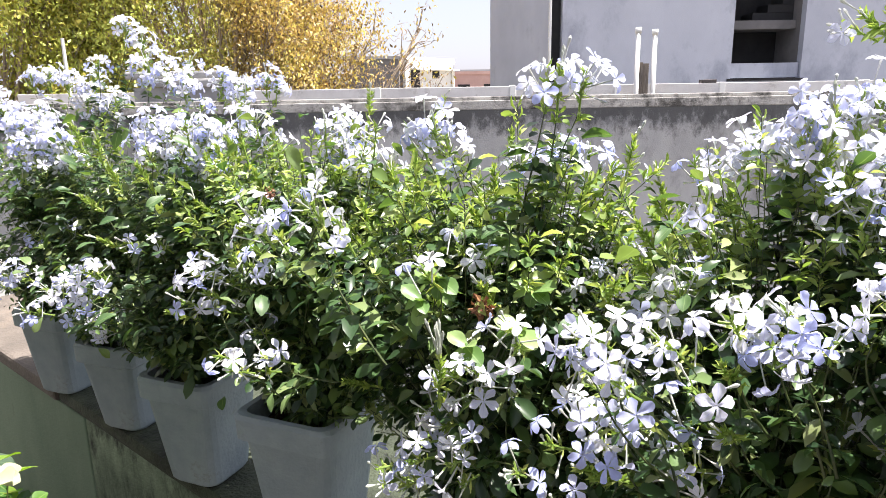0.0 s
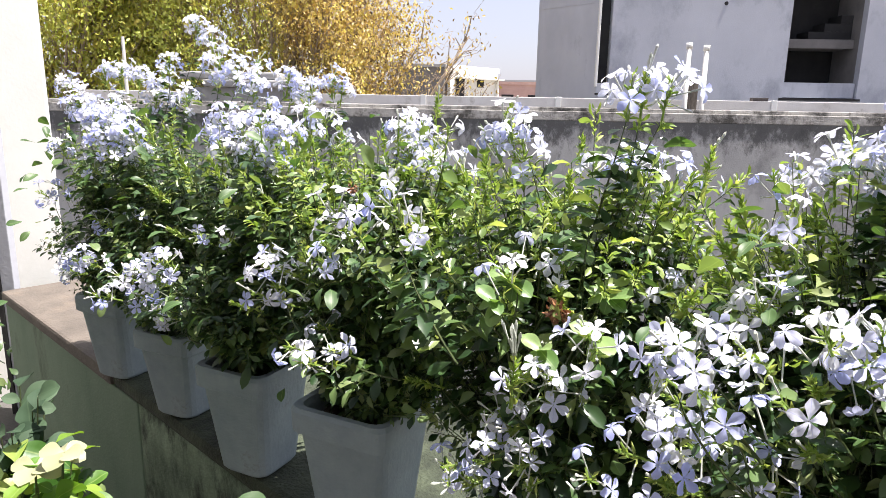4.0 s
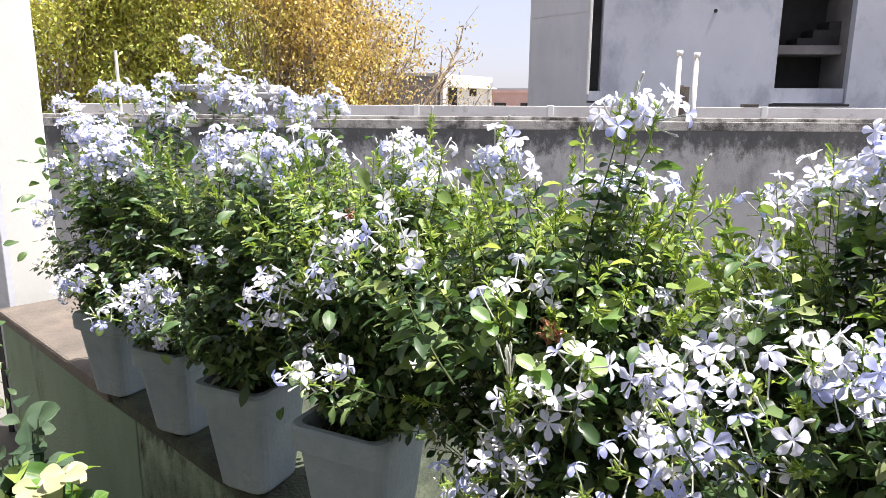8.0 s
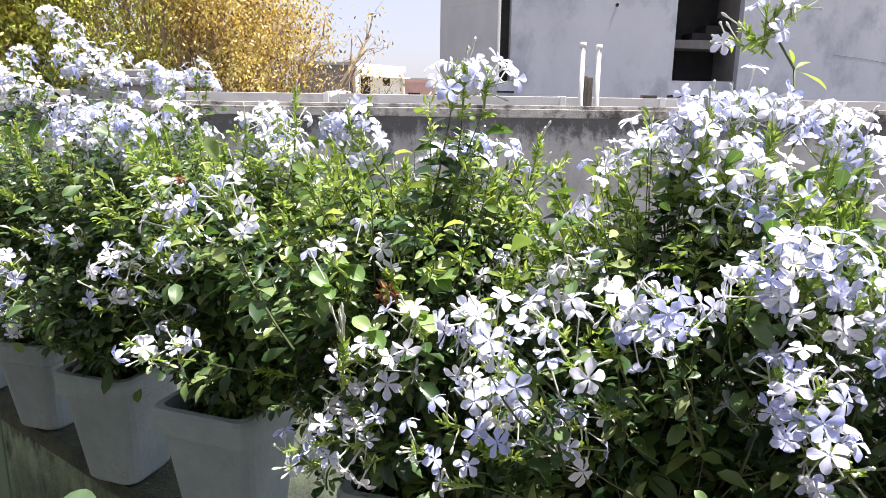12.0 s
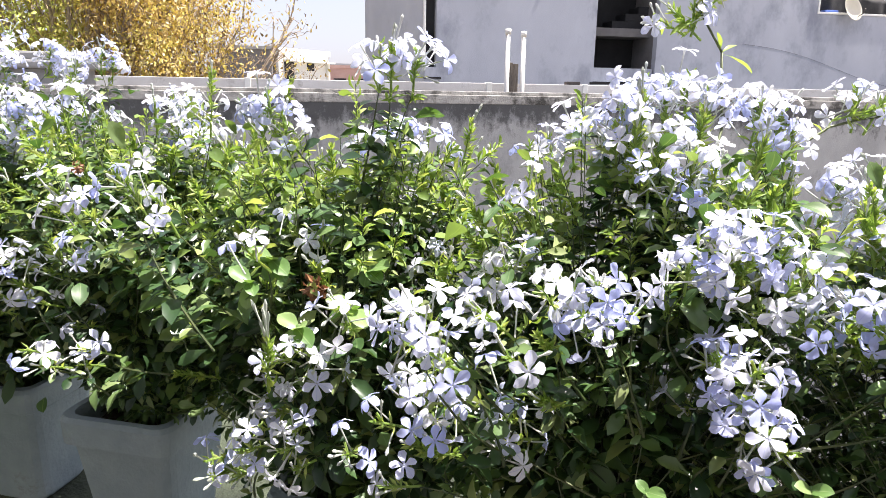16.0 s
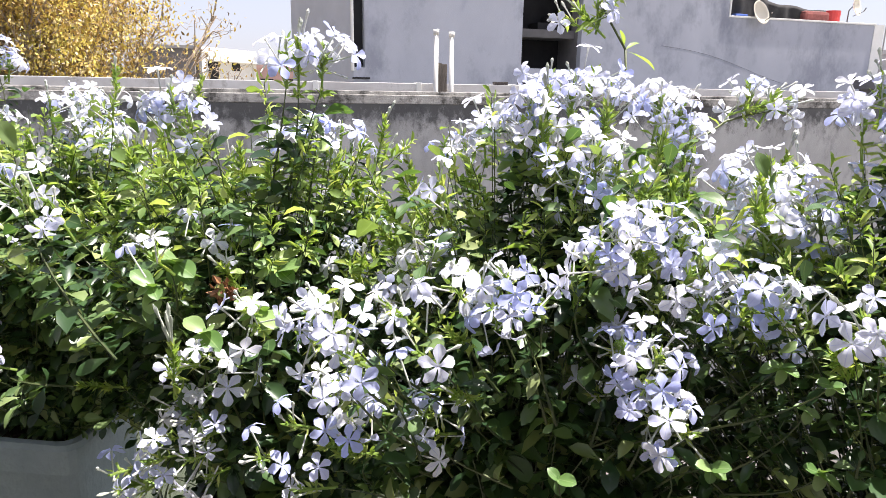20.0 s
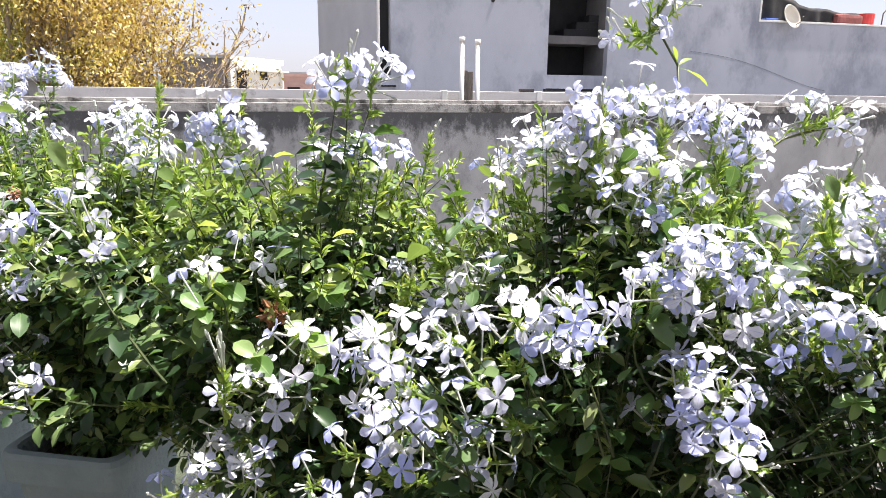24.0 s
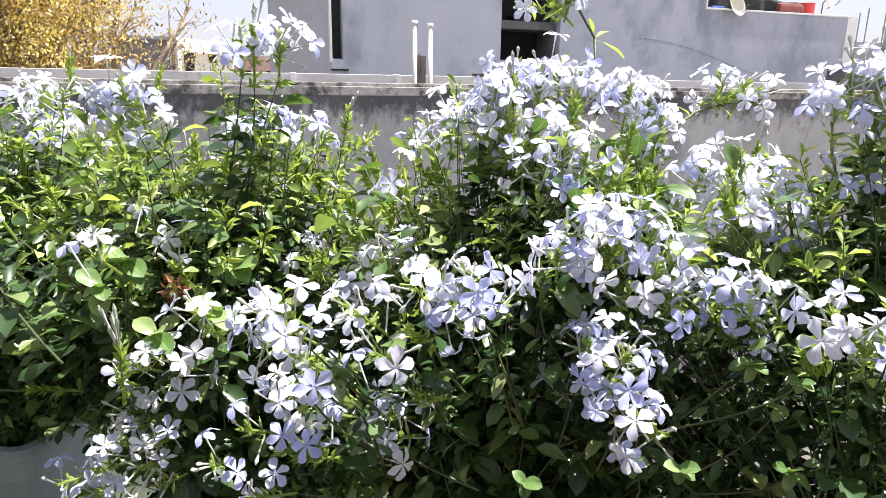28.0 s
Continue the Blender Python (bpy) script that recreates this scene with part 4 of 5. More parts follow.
blooms(a, [(-1.071, 1.65, 1.455, 18), (-1.17, 1.7, 1.347, 5), (-1.142, 2, 1.546, 15), (-1.088, 2, 1.529, 15), (-1.036, 2, 1.486, 15), (-0.951, 1.95, 1.46, 12), (-1.014, 2, 1.533, 15), (-1.197, 2, 1.547, 9), (-0.853, 1.9, 1.667, 14), (-1.279, 1.75, 1.196, 4), (-1.253, 1.78, 1.217, 3)])
more_blooms(a, 4, 1.4, 1.55, 5, 9)
more_blooms(a, 5, 1.25, 1.41, 0, 0)
finish(a, 36, 0.8)
b = potted_plumbago(-0.827, 1.633, 0.24, 12, 0.36, 0.26, 1.44, SAY, hollow=0.9, dip=0.13, lush=0.75)
blooms(b, [(-1.017, 1.62, 1.426, 18), (-0.971, 1.6, 1.391, 18), (-0.926, 1.6, 1.384, 18), (-0.889, 1.58, 1.35, 10), (-0.966, 1.58, 1.335, 8), (-1.004, 1.6, 1.369, 12), (-1.035, 1.6, 1.289, 4), (-0.813, 1.9, 1.636, 12), (-0.684, 1.62, 1.563, 14), (-0.634, 1.6, 1.532, 18), (-0.615, 1.7, 1.564, 6), (-0.534, 1.7, 1.521, 12), (-0.998, 1.45, 1.076, 13), (-1.03, 1.45, 1.054, 6), (-1.039, 1.6, 1.153, 5), (-0.905, 1.55, 1.165, 4)])
blooms(b, [(-0.986, 1.6, 1.237, 0), (-0.814, 1.5, 1.246, 0)], 0.12)
more_blooms(b, 5, 1.38, 1.5, 4, 8)
more_blooms(b, 6, 1.23, 1.4, 0, 0)
finish(b, 40, 0.8)
c = potted_plumbago(-0.541, 1.372, 0.26, 13, 0.36, 0.25, 1.43, SAY, hang=-0.2, wide=0.2, hollow=0.92, dip=0.12, lush=0.75)
blooms(c, [(-0.6, 1.6, 1.502, 15), (-0.497, 1.7, 1.504, 9), (-0.399, 1.6, 1.521, 10), (-0.376, 1.6, 1.502, 8), (-0.553, 1.29, 1.431, 15), (-0.515, 1.28, 1.409, 15), (-0.566, 1.28, 1.384, 8), (-0.446, 1.25, 1.411, 18), (-0.419, 1.25, 1.395, 12), (-0.489, 1.27, 1.378, 9), (-0.423, 1.24, 1.345, 10), (-0.471, 1.26, 1.334, 5), (-0.572, 1.3, 1.278, 2), (-0.687, 1.15, 1.142, 7), (-0.649, 1.15, 1.16, 9), (-0.731, 1.16, 1.125, 4), (-0.786, 1.17, 1.081, 4), (-0.697, 1.16, 1.087, 5), (-0.661, 1.15, 1.12, 5), (-0.73, 1.3, 1.01, 8), (-0.712, 1.3, 0.991, 3), (-0.521, 1.17, 1.212, 3), (-0.577, 1.17, 1.211, 2)])
blooms(c, [(-0.498, 1.3, 1.279, 0), (-0.66, 1.25, 1.199, 0)], 0.12)
more_blooms(c, 4, 1.32, 1.44, 3, 6)
more_blooms(c, 7, 1.23, 1.38, 0, 0)
finish(c, 40, 0.75)
d = potted_plumbago(-0.244, 1.13, 0.29, 14, 0.36, 0.26, 1.44, "square white pot of plumbago with foliage spilling over its rim", hang=0.03, wide=0.212, hollow=0.7, face=0.22, lush=0.1)
blooms(d, [(-0.306, 1.24, 1.412, 5), (-0.341, 1.24, 1.439, 4), (-0.15, 1.2, 1.415, 8), (-0.18, 1.2, 1.434, 5), (-0.169, 1.2, 1.392, 7), (-0.377, 0.95, 1.214, 7), (-0.387, 0.93, 1.17, 2), (-0.36, 0.94, 1.18, 4), (-0.337, 1, 1.181, 4), (-0.371, 1.01, 1.13, 1), (-0.293, 0.79, 1.138, 2), (-0.272, 0.778, 1.121, 1), (-0.243, 0.81, 1.107, 1), (-0.299, 0.97, 1.103, 3), (-0.272, 0.92, 1.254, 3), (-0.237, 0.92, 1.232, 2), (-0.285, 0.93, 1.227, 2), (-0.177, 0.95, 1.363, 1), (-0.142, 1.15, 1.428, 6), (-0.165, 1.15, 1.404, 5), (-0.12, 1.12, 1.388, 6), (-0.071, 1.05, 1.37, 4), (-0.137, 1.1, 1.363, 3)])
blooms(d, [(-0.422, 1.2, 1.36, 0), (-0.122, 1.25, 1.467, 0), (-0.372, 1.2, 1.382, 0), (-0.48, 1.1, 1.095, 0), (-0.355, 1.2, 1.393, 0), (-0.239, 1.15, 1.366, 0), (-0.291, 1.05, 1.346, 0), (-0.171, 1.1, 1.337, 0), (-0.1, 1.05, 1.348, 0), (0.014, 1.25, 1.454, 0), (-0.074, 1.05, 1.353, 0)], 0.12)
more_blooms(d, 3, 1.3, 1.4, 2, 4)
more_blooms(d, 14, 1.23, 1.37, 0, 0)
dry_head(d, -0.185, 0.72, 1.36, 0.007)
finish(d, 44, 0.72)
e = potted_plumbago(0.09, 0.88, 0.27, 15, 0.36, 0.25, 1.43, SAY, front=0.03, hang=0.36, face=0.16, hollow=0.82, lush=0.1)
blooms(e, [(-0.242, 0.81, 1.131, 1), (-0.213, 0.726, 1.34, 4), (-0.195, 0.73, 1.331, 3), (-0.156, 0.72, 1.365, 1), (-0.139, 0.706, 1.352, 3), (-0.114, 0.72, 1.332, 2), (-0.003, 0.86, 1.439, 7), (0.013, 0.857, 1.42, 7), (-0.02, 0.88, 1.427, 3), (0.076, 0.926, 1.331, 2), (0.13, 0.76, 1.496, 7), (0.171, 0.76, 1.489, 9), (0.157, 0.84, 1.391, 7), (0.181, 0.83, 1.379, 7), (0.206, 0.86, 1.396, 3), (0.213, 0.84, 1.369, 5), (0.126, 0.95, 1.388, 4), (0.272, 0.9, 1.367, 2), (0.205, 0.886, 1.287, 5), (0.194, 0.896, 1.294, 3), (0.241, 0.818, 1.29, 5), (0.196, 0.767, 1.248, 5), (0.184, 0.776, 1.239, 2)])
blooms(e, [(-0.017, 0.626, 1.294, 2), (0.023, 0.736, 1.294, 2), (0.052, 0.726, 1.287, 2), (0.069, 0.611, 1.239, 2), (0.078, 0.606, 1.221, 2), (0.007, 0.641, 1.174, 2), (0.033, 0.678, 1.132, 2), (0.021, 0.656, 1.176, 2), (0.043, 0.666, 1.159, 2), (-0.016, 0.716, 1.086, 4), (0, 0.696, 1.08, 3), (0.018, 0.643, 1.087, 2), (-0.029, 0.676, 1.069, 2), (-0.036, 0.649, 1.062, 2), (0.005, 0.626, 1.071, 2), (-0.08, 0.676, 1.038, 2), (-0.046, 0.656, 1.027, 2), (0.074, 0.576, 1.091, 2), (0.02, 0.636, 1.041, 2)])
blooms(e, [(-0.036, 1, 1.382, 0), (0.002, 0.637, 1.191, -1), (0.262, 0.86, 1.4, 0), (0.11, 0.9, 1.342, 0), (0.061, 0.95, 1.341, 0), (0.003, 1, 1.344, 0), (-0.065, 0.68, 1.017, 0), (0.143, 0.755, 1.488, 0), (0.093, 0.88, 1.332, 0), (-0.033, 1, 1.331, 0), (0.19, 0.8, 1.354, 0), (0.05, 0.7, 1.252, 0), (-0.132, 0.85, 1.07, 0)], 0.12)
more_blooms(e, 14, 1.22, 1.36, 0, 0)
for x, y, z, count, size in ((0.003, 0.72, 1.255, 7, 0.9), (-0.02, 0.7, 1.235, 5, 0.75), (0.089, 0.66, 1.213, 5, 1.0), (0.108, 0.7, 1.246, 5, 0.8), (0.078, 0.78, 1.285, 6, 0.9), (0.03, 0.66, 1.195, 4, 0.8)):
    leaf_whorl(e, x, y, z, count, size)
dry_head(e, 0.05, 0.69, 1.231, 0.017)
bud(e, 0.148, 0.765, 1.495, (0.25, 0, 1), 0.032)
finish(e, 46, 0.75)
f = potted_plumbago(0.39, 0.63, 0.27, 16, 0.36, 0.25, 1.41, SAY, front=-0.02, hang=0.2, face=0.08, hollow=0.8, leaves=9600, lush=0.2)
blooms(f, [(0.271, 0.64, 1.367, 2), (0.268, 0.64, 1.354, 1), (0.349, 0.88, 1.379, 3), (0.371, 0.86, 1.391, 4), (0.364, 0.73, 1.418, 7), (0.358, 0.75, 1.405, 4), (0.389, 0.68, 1.441, 8), (0.379, 0.67, 1.412, 6), (0.418, 0.69, 1.462, 7), (0.448, 0.69, 1.457, 8), (0.479, 0.7, 1.47, 6), (0.5, 0.69, 1.456, 6), (0.482, 0.67, 1.431, 4), (0.433, 0.66, 1.425, 5), (0.4, 0.66, 1.426, 5), (0.441, 0.61, 1.388, 7), (0.461, 0.6, 1.377, 6), (0.419, 0.61, 1.369, 4), (0.402, 0.63, 1.38, 4), (0.435, 0.62, 1.338, 2), (0.449, 0.61, 1.333, 2), (0.548, 0.66, 1.441, 7), (0.576, 0.66, 1.427, 8)])
blooms(f, [(0.587, 0.65, 1.408, 6), (0.594, 0.65, 1.378, 3), (0.252, 0.667, 1.259, 4), (0.226, 0.696, 1.237, 3), (0.275, 0.676, 1.27, 3), (0.1, 0.576, 1.127, 2), (0.108, 0.556, 1.065, 2), (0.122, 0.521, 1.255, 4), (0.136, 0.516, 1.247, 3), (0.143, 0.491, 1.229, 2), (0.111, 0.536, 1.233, 2), (0.132, 0.526, 1.26, 3), (0.186, 0.536, 1.258, 2), (0.204, 0.531, 1.245, 2), (0.209, 0.491, 1.225, 2), (0.277, 0.526, 1.271, 4), (0.302, 0.526, 1.277, 5), (0.286, 0.516, 1.25, 5), (0.244, 0.506, 1.278, 2), (0.32, 0.489, 1.264, 2), (0.302, 0.516, 1.26, 4), (0.154, 0.596, 1.154, 7), (0.13, 0.596, 1.14, 5)])
blooms(f, [(0.17, 0.586, 1.129, 4), (0.199, 0.611, 1.129, 2), (0.241, 0.596, 1.108, 2), (0.226, 0.571, 1.085, 2), (0.244, 0.576, 1.094, 2), (0.149, 0.616, 1.171, 2), (0.252, 0.596, 1.138, 2), (0.142, 0.576, 1.125, 2), (0.375, 0.493, 1.3, 4), (0.39, 0.506, 1.316, 4), (0.421, 0.511, 1.315, 7), (0.439, 0.51, 1.304, 8), (0.463, 0.516, 1.313, 7), (0.483, 0.506, 1.309, 7), (0.487, 0.486, 1.298, 6), (0.413, 0.496, 1.3, 3), (0.471, 0.476, 1.284, 3), (0.449, 0.486, 1.262, 2), (0.453, 0.516, 1.227, 2), (0.42, 0.509, 1.203, 2), (0.428, 0.496, 1.2, 2), (0.423, 0.446, 1.216, 5), (0.414, 0.441, 1.193, 5)])
blooms(f, [(0.44, 0.446, 1.204, 3), (0.427, 0.426, 1.164, 4), (0.448, 0.416, 1.152, 2), (0.416, 0.526, 1.143, 2), (0.588, 0.57, 1.364, 6), (0.492, 0.466, 1.26, 5), (0.428, 0.446, 1.152, 3), (0.406, 0.476, 1.218, 3)])
blooms(f, [(0.18, 0.6, 1.176, 0), (0.251, 0.525, 1.225, 0), (0.26, 0.535, 1.156, 0), (0.388, 0.64, 1.406, 0), (0.398, 0.65, 1.436, 0), (0.465, 0.64, 1.423, 0), (0.229, 0.72, 1.277, 0), (0.229, 0.72, 1.315, 0), (0.143, 0.58, 1.093, 0), (0.157, 0.58, 1.083, 0), (0.281, 0.8, 1.346, 0), (0.346, 0.7, 1.318, 0), (0.527, 0.62, 1.393, 0), (0.533, 0.6, 1.344, 0), (0.299, 0.75, 1.31, 0), (0.484, 0.58, 1.339, 0), (0.334, 0.72, 1.294, 0), (0.438, 0.5, 1.297, 0), (0.435, 0.7, 1.272, 0), (0.409, 0.75, 1.277, 0)], 0.12)
more_blooms(f, 9, 1.22, 1.35, 0, 0)
for x, y, z, count, size in ((0.582, 0.7, 1.372, 7, 0.8), (0.6, 0.7, 1.34, 7, 0.85), (0.557, 0.68, 1.335, 6, 0.8), (0.599, 0.66, 1.318, 5, 0.7), (0.533, 0.68, 1.37, 6, 0.7), (0.508, 0.68, 1.33, 6, 0.8), (0.404, 0.7, 1.39, 6, 0.75), (0.385, 0.7, 1.36, 6, 0.8), (0.426, 0.68, 1.35, 6, 0.8)):
    leaf_whorl(f, x, y, z, count, size)
for x, y, z, count, size in ((0.53, 0.42, 1.203, 5, 0.5), (0.545, 0.38, 1.201, 4, 0.5), (0.571, 0.4, 1.228, 4, 0.55), (0.546, 0.4, 1.168, 3, 0.5), (0.342, 0.47, 1.091, 4, 0.6), (0.43, 0.44, 1.115, 4, 0.55), (0.467, 0.42, 1.112, 4, 0.5), (0.547, 0.38, 1.118, 4, 0.6)):
    leaf_whorl(f, x, y, z, count, size)
dry_head(f, 0.577, 0.715, 1.344, 0.013)
tall_sprig(f, [(0.52, 0.72, 1.3), (0.567, 0.76, 1.4), (0.555, 0.76, 1.495), (0.525, 0.76, 1.535), (0.515, 0.76, 1.55)], [(0.528, 0.76, 1.568, 0.25, -0.1, 1, 0), (0.508, 0.755, 1.572, -0.2, -0.3, 1, 3), (0.566, 0.76, 1.573, 1, 0, 0.7, 1), (0.482, 0.76, 1.543, -0.8, -0.1, 0.6, 0), (0.456, 0.76, 1.535, -1, -0.2, 0.4, 1)])
bright_leaves(f, [(0.556, 0.76, 1.492, 1, 0, -0.15, 1), (0.556, 0.76, 1.495, 0.7, 0.2, 0.5, 0.55), (0.552, 0.76, 1.497, -0.2, -0.3, 0.8, 0.5), (0.525, 0.76, 1.532, -1, -0.1, -0.15, 0.9), (0.527, 0.76, 1.535, 0.8, -0.2, 0.1, 0.4), (0.469, 0.755, 1.512, -0.3, -0.5, 0.5, 0.4)])
finish(f, 40, 0.62)
g = potted_plumbago(0.69, 0.38, 0.27, 17, 0.39, 0.23, 1.4, SAY, leaves=11500, hang=0.12, large=0.038, face=0.11, hollow=0.4, right=0.5)
blooms(g, [(0.673, 0.49, 1.464, 7), (0.684, 0.47, 1.455, 9), (0.687, 0.455, 1.439, 5), (0.656, 0.49, 1.425, 3), (0.714, 0.45, 1.469, 8), (0.736, 0.44, 1.452, 9), (0.75, 0.44, 1.465, 6), (0.765, 0.43, 1.445, 5), (0.727, 0.45, 1.437, 4), (0.621, 0.565, 1.375, 7), (0.654, 0.572, 1.354, 5), (0.59, 0.55, 1.341, 4), (0.571, 0.511, 1.33, 5), (0.583, 0.506, 1.313, 5), (0.636, 0.53, 1.33, 6), (0.625, 0.496, 1.33, 5), (0.63, 0.516, 1.29, 4), (0.643, 0.496, 1.288, 3), (0.509, 0.456, 1.27, 5), (0.521, 0.437, 1.264, 5), (0.539, 0.436, 1.268, 2), (0.552, 0.426, 1.253, 3), (0.521, 0.341, 1.28, 4)])
blooms(g, [(0.531, 0.331, 1.269, 4), (0.539, 0.326, 1.256, 2), (0.664, 0.48, 1.361, 2), (0.686, 0.47, 1.349, 2), (0.728, 0.46, 1.361, 4), (0.78, 0.45, 1.366, 4), (0.804, 0.44, 1.362, 4), (0.829, 0.4, 1.373, 4), (0.84, 0.4, 1.348, 4), (0.817, 0.42, 1.404, 3), (0.758, 0.42, 1.33, 1), (0.706, 0.356, 1.251, 4), (0.717, 0.336, 1.241, 3), (0.653, 0.476, 1.292, 3), (0.726, 0.306, 1.241, 2), (0.739, 0.316, 1.277, 2)])
blooms(g, [(0.68, 0.475, 1.415, 0), (0.688, 0.47, 1.39, 0), (0.582, 0.53, 1.356, 0), (0.569, 0.52, 1.339, 0), (0.659, 0.56, 1.36, 0), (0.663, 0.5, 1.325, 0), (0.57, 0.325, 1.268, 0), (0.556, 0.38, 1.238, 0), (0.544, 0.38, 1.234, 0), (0.763, 0.44, 1.389, 0), (0.741, 0.44, 1.383, 0), (0.637, 0.42, 1.268, 0), (0.621, 0.35, 1.28, 0), (0.818, 0.38, 1.33, 0), (0.736, 0.36, 1.307, 0), (0.643, 0.47, 1.265, 0), (0.528, 0.47, 1.231, 0), (0.702, 0.38, 1.305, 0), (0.747, 0.34, 1.269, 0)], 0.12)
tall_sprig(g, [(0.56, 0.72, 1.33), (0.62, 0.7, 1.375), (0.665, 0.69, 1.408), (0.705, 0.685, 1.418), (0.745, 0.68, 1.424)], [(0.69, 0.685, 1.458, -0.1, -0.1, 1, 5), (0.73, 0.68, 1.452, 0.4, -0.1, 1, 4), (0.765, 0.68, 1.44, 1, 0, 0.6, 2), (0.72, 0.685, 1.43, 1, 0, 0.25, 0), (0.755, 0.68, 1.436, 1, 0, 0.3, 0)])
bright_leaves(g, [(0.655, 0.69, 1.402, -0.7, -0.2, 0.6, 0.55), (0.66, 0.69, 1.405, 0.2, -0.3, 0.9, 0.45), (0.69, 0.685, 1.414, 0.4, -0.6, -0.2, 0.4)])
more_blooms(g, 3, 1.25, 1.4, 2, 5)
more_blooms(g, 6, 1.15, 1.31, 0, 0)
finish(g, 40, 0.6)


# ---- the tree with drying leaves ----
def tree_leaf_material():
    m = leafy("dry_tree_leaf", [(0.0, (0.1, 0.07, 0.04)), (0.2, (0.42, 0.3, 0.11)), (0.4, (0.66, 0.48, 0.15)), (0.6, (0.62, 0.55, 0.12)), (0.8, (0.8, 0.66, 0.2)), (1.0, (0.86, 0.77, 0.46))], (1.15, 1.1, 0.85), 0.32)
    n, l = m.node_tree.nodes, m.node_tree.links
    tc = n.new("ShaderNodeNewGeometry")
    nz = n.new("ShaderNodeTexNoise")
    nz.inputs["Scale"].default_value, nz.inputs["Detail"].default_value = 0.5, 4
    l.new(tc.outputs["Position"], nz.inputs["Vector"])
    sep = n.new("ShaderNodeSeparateXYZ")
    l.new(tc.outputs["Position"], sep.inputs[0])
    a = n.new("ShaderNodeMath")
    a.operation, a.inputs[1].default_value = "MULTIPLY_ADD", -0.12
    a.inputs[2].default_value = -0.62
    l.new(sep.outputs["X"], a.inputs[0])
    s = n.new("ShaderNodeMath")
    s.operation = "ADD"
    l.new(a.outputs[0], s.inputs[0])
    l.new(nz.outputs["Fac"], s.inputs[1])
    g = ramp(n, [(0.42, (0, 0, 0)), (0.56, (1, 1, 1))])
    l.new(s.outputs[0], g.inputs[0])
    old = [x for x in n if x.type == "VALTORGB"][0]
    mix = n.new("ShaderNodeMixRGB")
    l.new(g.outputs[0], mix.inputs["Fac"])
    l.new(old.outputs[0], mix.inputs["Color1"])
    mix.inputs["Color2"].default_value = (0.54, 0.66, 0.13, 1)
    patch = n.new("ShaderNodeTexNoise")
    patch.inputs["Scale"].default_value, patch.inputs["Detail"].default_value = 1.6, 7
    l.new(tc.outputs["Position"], patch.inputs["Vector"])
    pr = ramp(n, [(0.42, (0, 0, 0)), (0.6, (0.75, 0.75, 0.75))])
    l.new(patch.outputs["Fac"], pr.inputs[0])
    brown = n.new("ShaderNodeMixRGB")
    brown.blend_type = "MULTIPLY"
    brown.inputs["Color2"].default_value = (0.52, 0.42, 0.4, 1)
    l.new(pr.outputs[0], brown.inputs["Fac"])
    l.new(mix.outputs[0], brown.inputs["Color1"])
    l.new(brown.outputs[0], n["Principled BSDF"].inputs["Base Color"])
    return m


M["tree"] = tree_leaf_material()


def tree(x, y, seed, label, boughs, leaf_n, size):
    rng, nr = random.Random(seed), np.random.default_rng(seed)
    root = thing("tree", label, "tree", m=Matrix.Translation((x, y, GROUND_Z)))
    H = -GROUND_Z
    trunk = tube_between(bmesh.new(), [(0, 0, 0), (0.15, 0, 2.2), (-0.1, 0.1, 4.5), (0.1, 0, H - 0.5)], [0.42, 0.34, 0.28, 0.2], 10)
    part("trunk", trunk, M["bark"], root, smooth=True)
    pos, way = [], []
    tw_v, tw_f = [], []
    for (bx, by, bz, r) in boughs:
        a = Vector((0, 0, H * rng.uniform(0.45, 0.9)))
        z = Vector((bx, by, H + bz))
        mid_ = a.lerp(z, 0.5) + Vector((0, 0, 0.5))
        part("limb", tube_between(bmesh.new(), [a, mid_, z], [0.09, 0.05, 0.02], 6), M["bark"], root, smooth=True)
        for _ in range(14):
            d = Vector([rng.gauss(0, 1) for _ in range(3)]).normalized()
            q = z + d * r * rng.uniform(0.55, 1.1)
            st = mid_.lerp(z, rng.uniform(0.2, 1))
            k1 = st.lerp(q, 0.5) + Vector((0, 0, rng.uniform(0.0, 0.3)))
            cone_into(tw_v, tw_f, st, k1, 0.016, 0.01, 4)
            end = k1
            for s in range(5):
                nxt = k1.lerp(q, (s + 1) / 5) + Vector([rng.gauss(0, 0.07) for _ in range(3)])
                cone_into(tw_v, tw_f, end, nxt, 0.01 - 0.0013 * s, 0.0087 - 0.0013 * s, 4)
                end = nxt
            for _ in range(int(leaf_n * r)):
                u = rng.random()
                p = k1.lerp(q, u) + Vector([rng.gauss(0, 0.24 * r) for _ in range(3)])
                pos.append(tuple(p))
                way.append((rng.gauss(0, 0.6), rng.gauss(0, 0.6), rng.gauss(-0.7, 0.4)))
    part("twig_tangle", raw_mesh("twig_tangle", tw_v, tw_f, M["bark"]), None, root, "bare brown twigs", kind="stuff")
    n = len(pos)
    le = nr.uniform(0.6, 1.3, n) * size
    part("crown", leaf_mesh("crown", np.array(pos), np.array(way), le, le * 0.5, M["tree"], nr, 0.1), None, root, "yellow and ochre drying leaves", kind="stuff")
    return root


rng0 = random.Random(3)
boughs = [(rng0.uniform(-4.2, 3.4), rng0.uniform(-1.2, 1.6), rng0.uniform(-0.6, 6.0), rng0.uniform(0.9, 1.35)) for _ in range(74)]
tree(-5.6, 15.5 + 2.0, 21, "broad tree with yellow and ochre drying leaves beyond the wall", boughs, 78, 0.095)
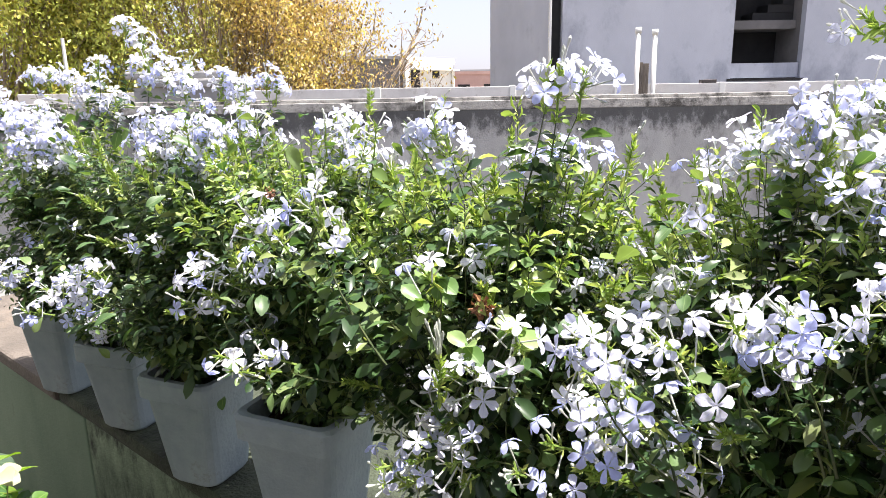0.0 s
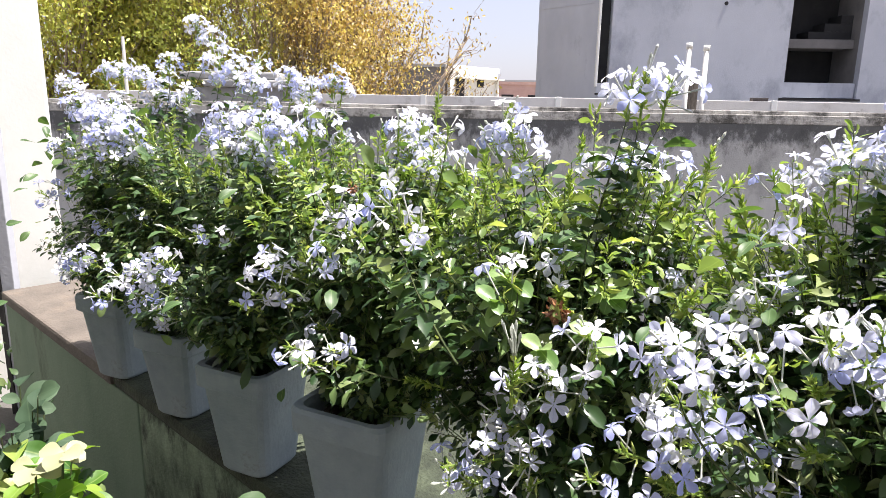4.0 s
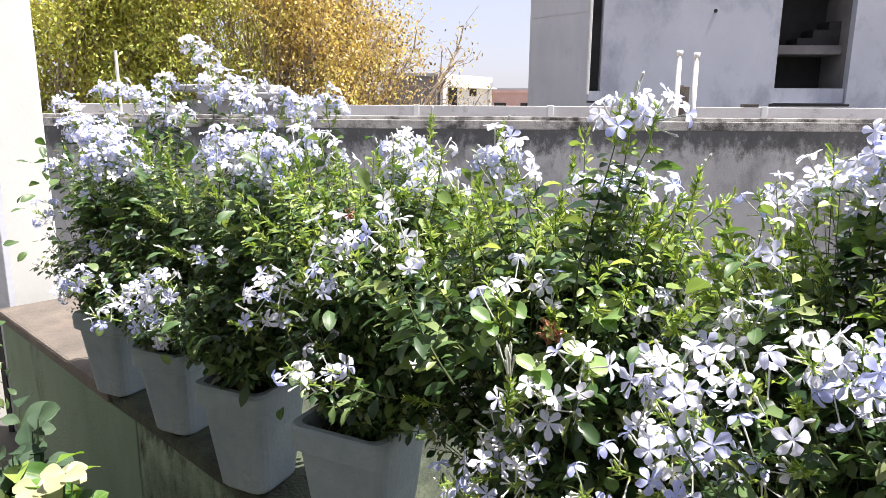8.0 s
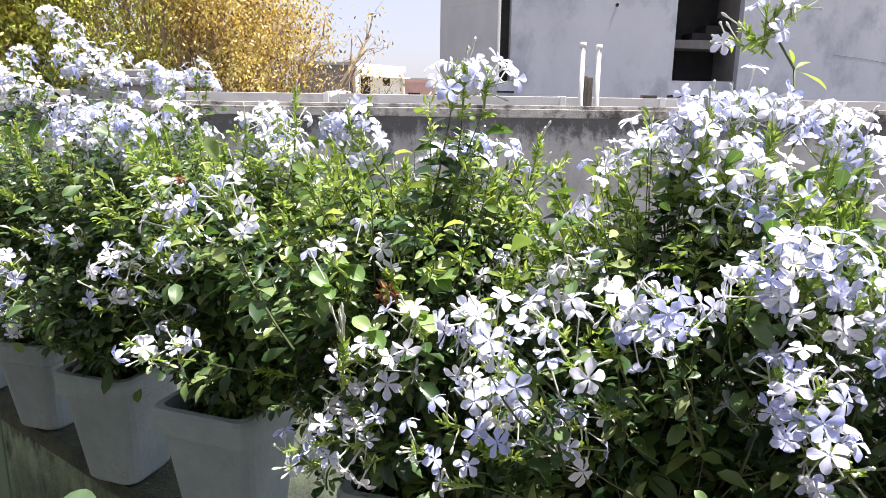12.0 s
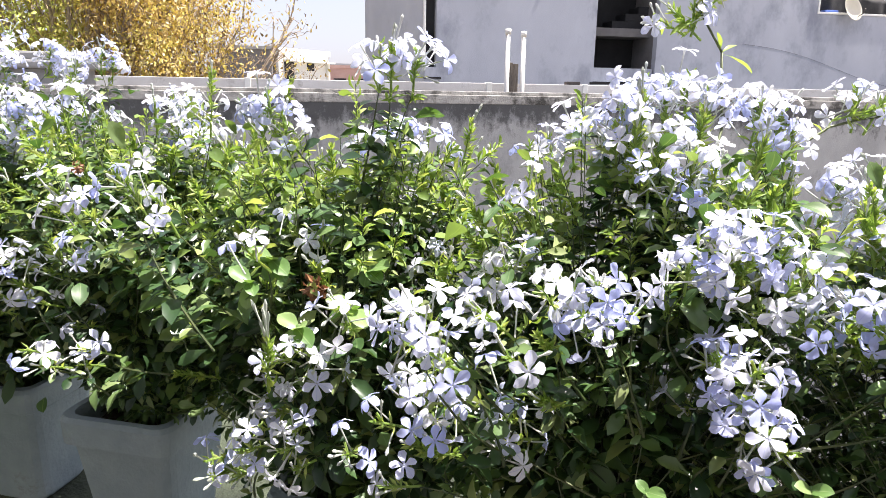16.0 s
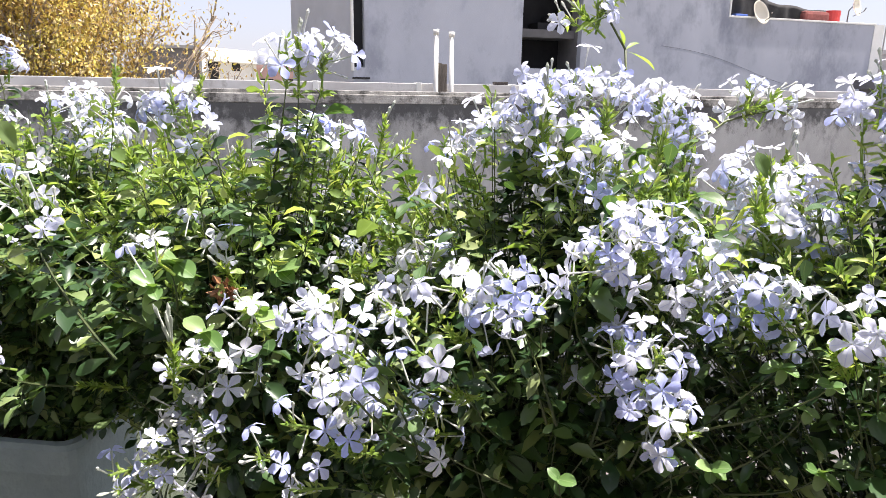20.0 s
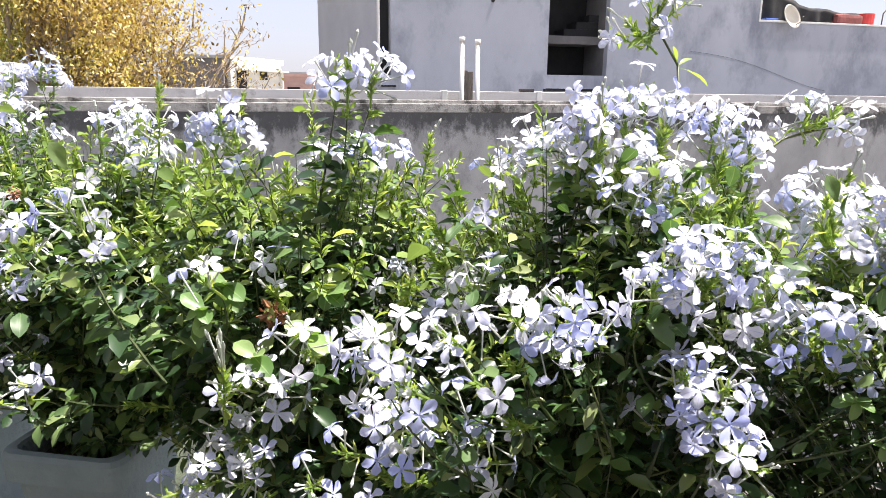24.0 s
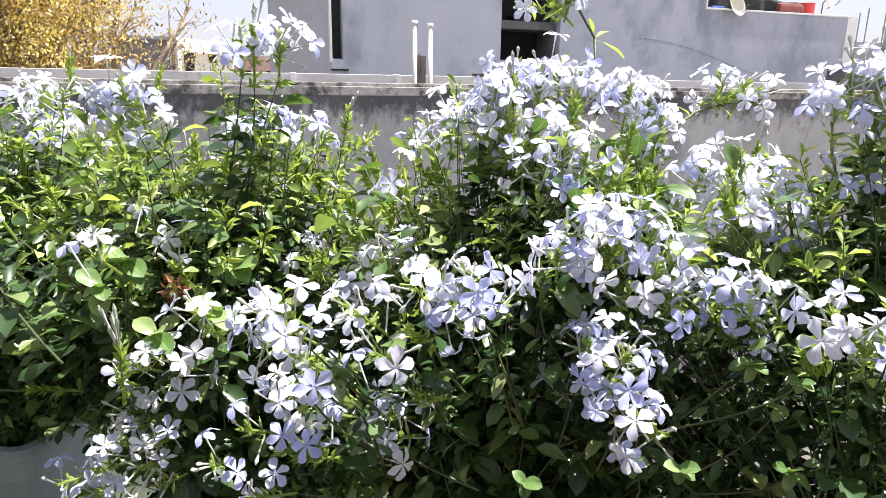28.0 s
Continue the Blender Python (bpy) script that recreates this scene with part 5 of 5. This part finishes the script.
boughs = [(rng0.uniform(-3.5, 3.2), rng0.uniform(-1.2, 1.4), rng0.uniform(-0.6, 6.0), rng0.uniform(0.9, 1.3)) for _ in range(56)]
tree(-11.5, 17.0, 22, "green and yellow tree with hanging creepers beyond the wall", boughs, 70, 0.12)
boughs = [(0.9 + 0.42 * k, rng0.uniform(-0.5, 0.5), 1.6 + 0.8 * (k % 3), 0.8) for k in range(7)]
tree(-3.4, 18.2, 23, "thin half-bare branches with a few dry leaves", boughs, 8, 0.1)

# ---- the yellow-leaved plant in front of the ledge ----
CROTON = [leaf_kind(M["croton"], le, w, c) for le, w, c in ((0.066, 0.022, 0.3), (0.058, 0.022, 0.15), (0.046, 0.019, 0.5))]
DARK_LEAVES = [leaf_kind(M["leaf_one"], le, w, c) for le, w, c in ((0.05, 0.02, 0.3), (0.06, 0.022, 0.15))]
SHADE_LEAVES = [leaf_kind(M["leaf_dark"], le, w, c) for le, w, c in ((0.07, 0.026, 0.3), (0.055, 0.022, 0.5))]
CREAM = leaf_kind(M["cream_leaf"], 0.046, 0.0185, 0.25)


def leafy_shrub(x, y, top, seed, label, count, reach, kinds, rosette=None, fill=0):
    rng = random.Random(seed)
    root = thing("shrub", label, "shrub", m=Matrix.Translation((x, y, 0)))
    pot_bm = bmesh.new()
    bmesh.ops.create_cone(pot_bm, cap_ends=True, segments=24, radius1=0.1, radius2=0.14, depth=0.26)
    bmesh.ops.translate(pot_bm, verts=pot_bm.verts, vec=(0, 0, 0.13))
    part("pot", pot_bm, M["soil"], root)
    sv, sf = [], []
    for k in range(count // 6):
        a = rng.uniform(0, 6.28)
        tip = Vector((math.cos(a) * reach * rng.random() ** 0.5, math.sin(a) * reach * rng.random() ** 0.5, top * rng.uniform(0.86, 1.0)))
        mid_ = Vector((tip.x * 0.4, tip.y * 0.4, tip.z * 0.55))
        cone_into(sv, sf, (0, 0, 0.24), mid_, 0.0035, 0.0026)
        cone_into(sv, sf, mid_, tip, 0.0026, 0.0012)
        for j in range(6):
            p = mid_.lerp(tip, 1 - rng.uniform(0.05, 0.13) * j)
            b = a + j * 2.4 + rng.uniform(-0.4, 0.4)
            yv = Vector((math.cos(b), math.sin(b), rng.uniform(-0.5, 0.9))).normalized()
            xv = yv.cross(Vector((rng.gauss(0, 0.5), rng.gauss(-0.4, 0.5), 1))).normalized()
            part("leaf", rng.choice(kinds), None, root, m=Matrix.Translation(p) @ Matrix((xv, yv, xv.cross(yv))).transposed().to_4x4() @ Matrix.Scale(rng.uniform(0.5, 1.1), 4))
    if fill:
        nr = np.random.default_rng(seed)
        q = unit(nr.normal(0, 1, (fill, 3))) * nr.uniform(0.2, 1.0, (fill, 1)) ** 0.6
        pos = q * np.array([reach * 1.05, reach * 1.05, top * 0.2]) + np.array([0, 0, top * 0.76])
        le = nr.uniform(0.02, 0.045, fill)
        part("foliage", leaf_mesh("foliage", pos, q + nr.normal(0, 0.5, (fill, 3)), le, le * 0.6, M["leaf"], nr, 0.8), None, root, "smaller green leaves", kind="stuff")
    for cx, cy, cz in rosette or ():
        c = Vector((cx - x, cy - y, cz))
        cone_into(sv, sf, (c.x * 0.6, c.y * 0.6, cz * 0.6), c, 0.004, 0.002)
        for j in range(6):
            b = j * 2.4
            yv = Vector((math.cos(b), math.sin(b), -0.1 + 0.1 * j)).normalized()
            xv = yv.cross(Vector((0.1, -0.5, 1))).normalized()
            part("leaf", CREAM, None, root, "pale cream leaf", m=Matrix.Translation(c) @ Matrix((xv, yv, xv.cross(yv))).transposed().to_4x4() @ Matrix.Scale(rng.uniform(0.75, 1.05), 4))
    part("stem_tangle", raw_mesh("stem_tangle", sv, sf, M["stem"]), None, root)
    return root


leafy_shrub(-0.86, 0.98, 0.82, 31, "shrub with pale yellow and green leaves below the ledge", 210, 0.16, CROTON, [(-0.752, 0.985, 0.848), (-0.81, 0.99, 0.815)], 500)
leafy_shrub(-0.24, 0.612, 1.06, 33, "thin green-leaved sprig standing before the pots", 24, 0.03, DARK_LEAVES)
leafy_shrub(-1.4, 1.44, 1.06, 32, "leafy shrub with green leaves by the steel post", 110, 0.17, DARK_LEAVES, None, 420)
# shrub added for the dark, shadow-like leaf shapes before the low wall
leafy_shrub(-0.99, 1.15, 0.89, 34, "broad-leaved shrub coloured dark for the leaf shade before the low wall", 78, 0.13, SHADE_LEAVES)
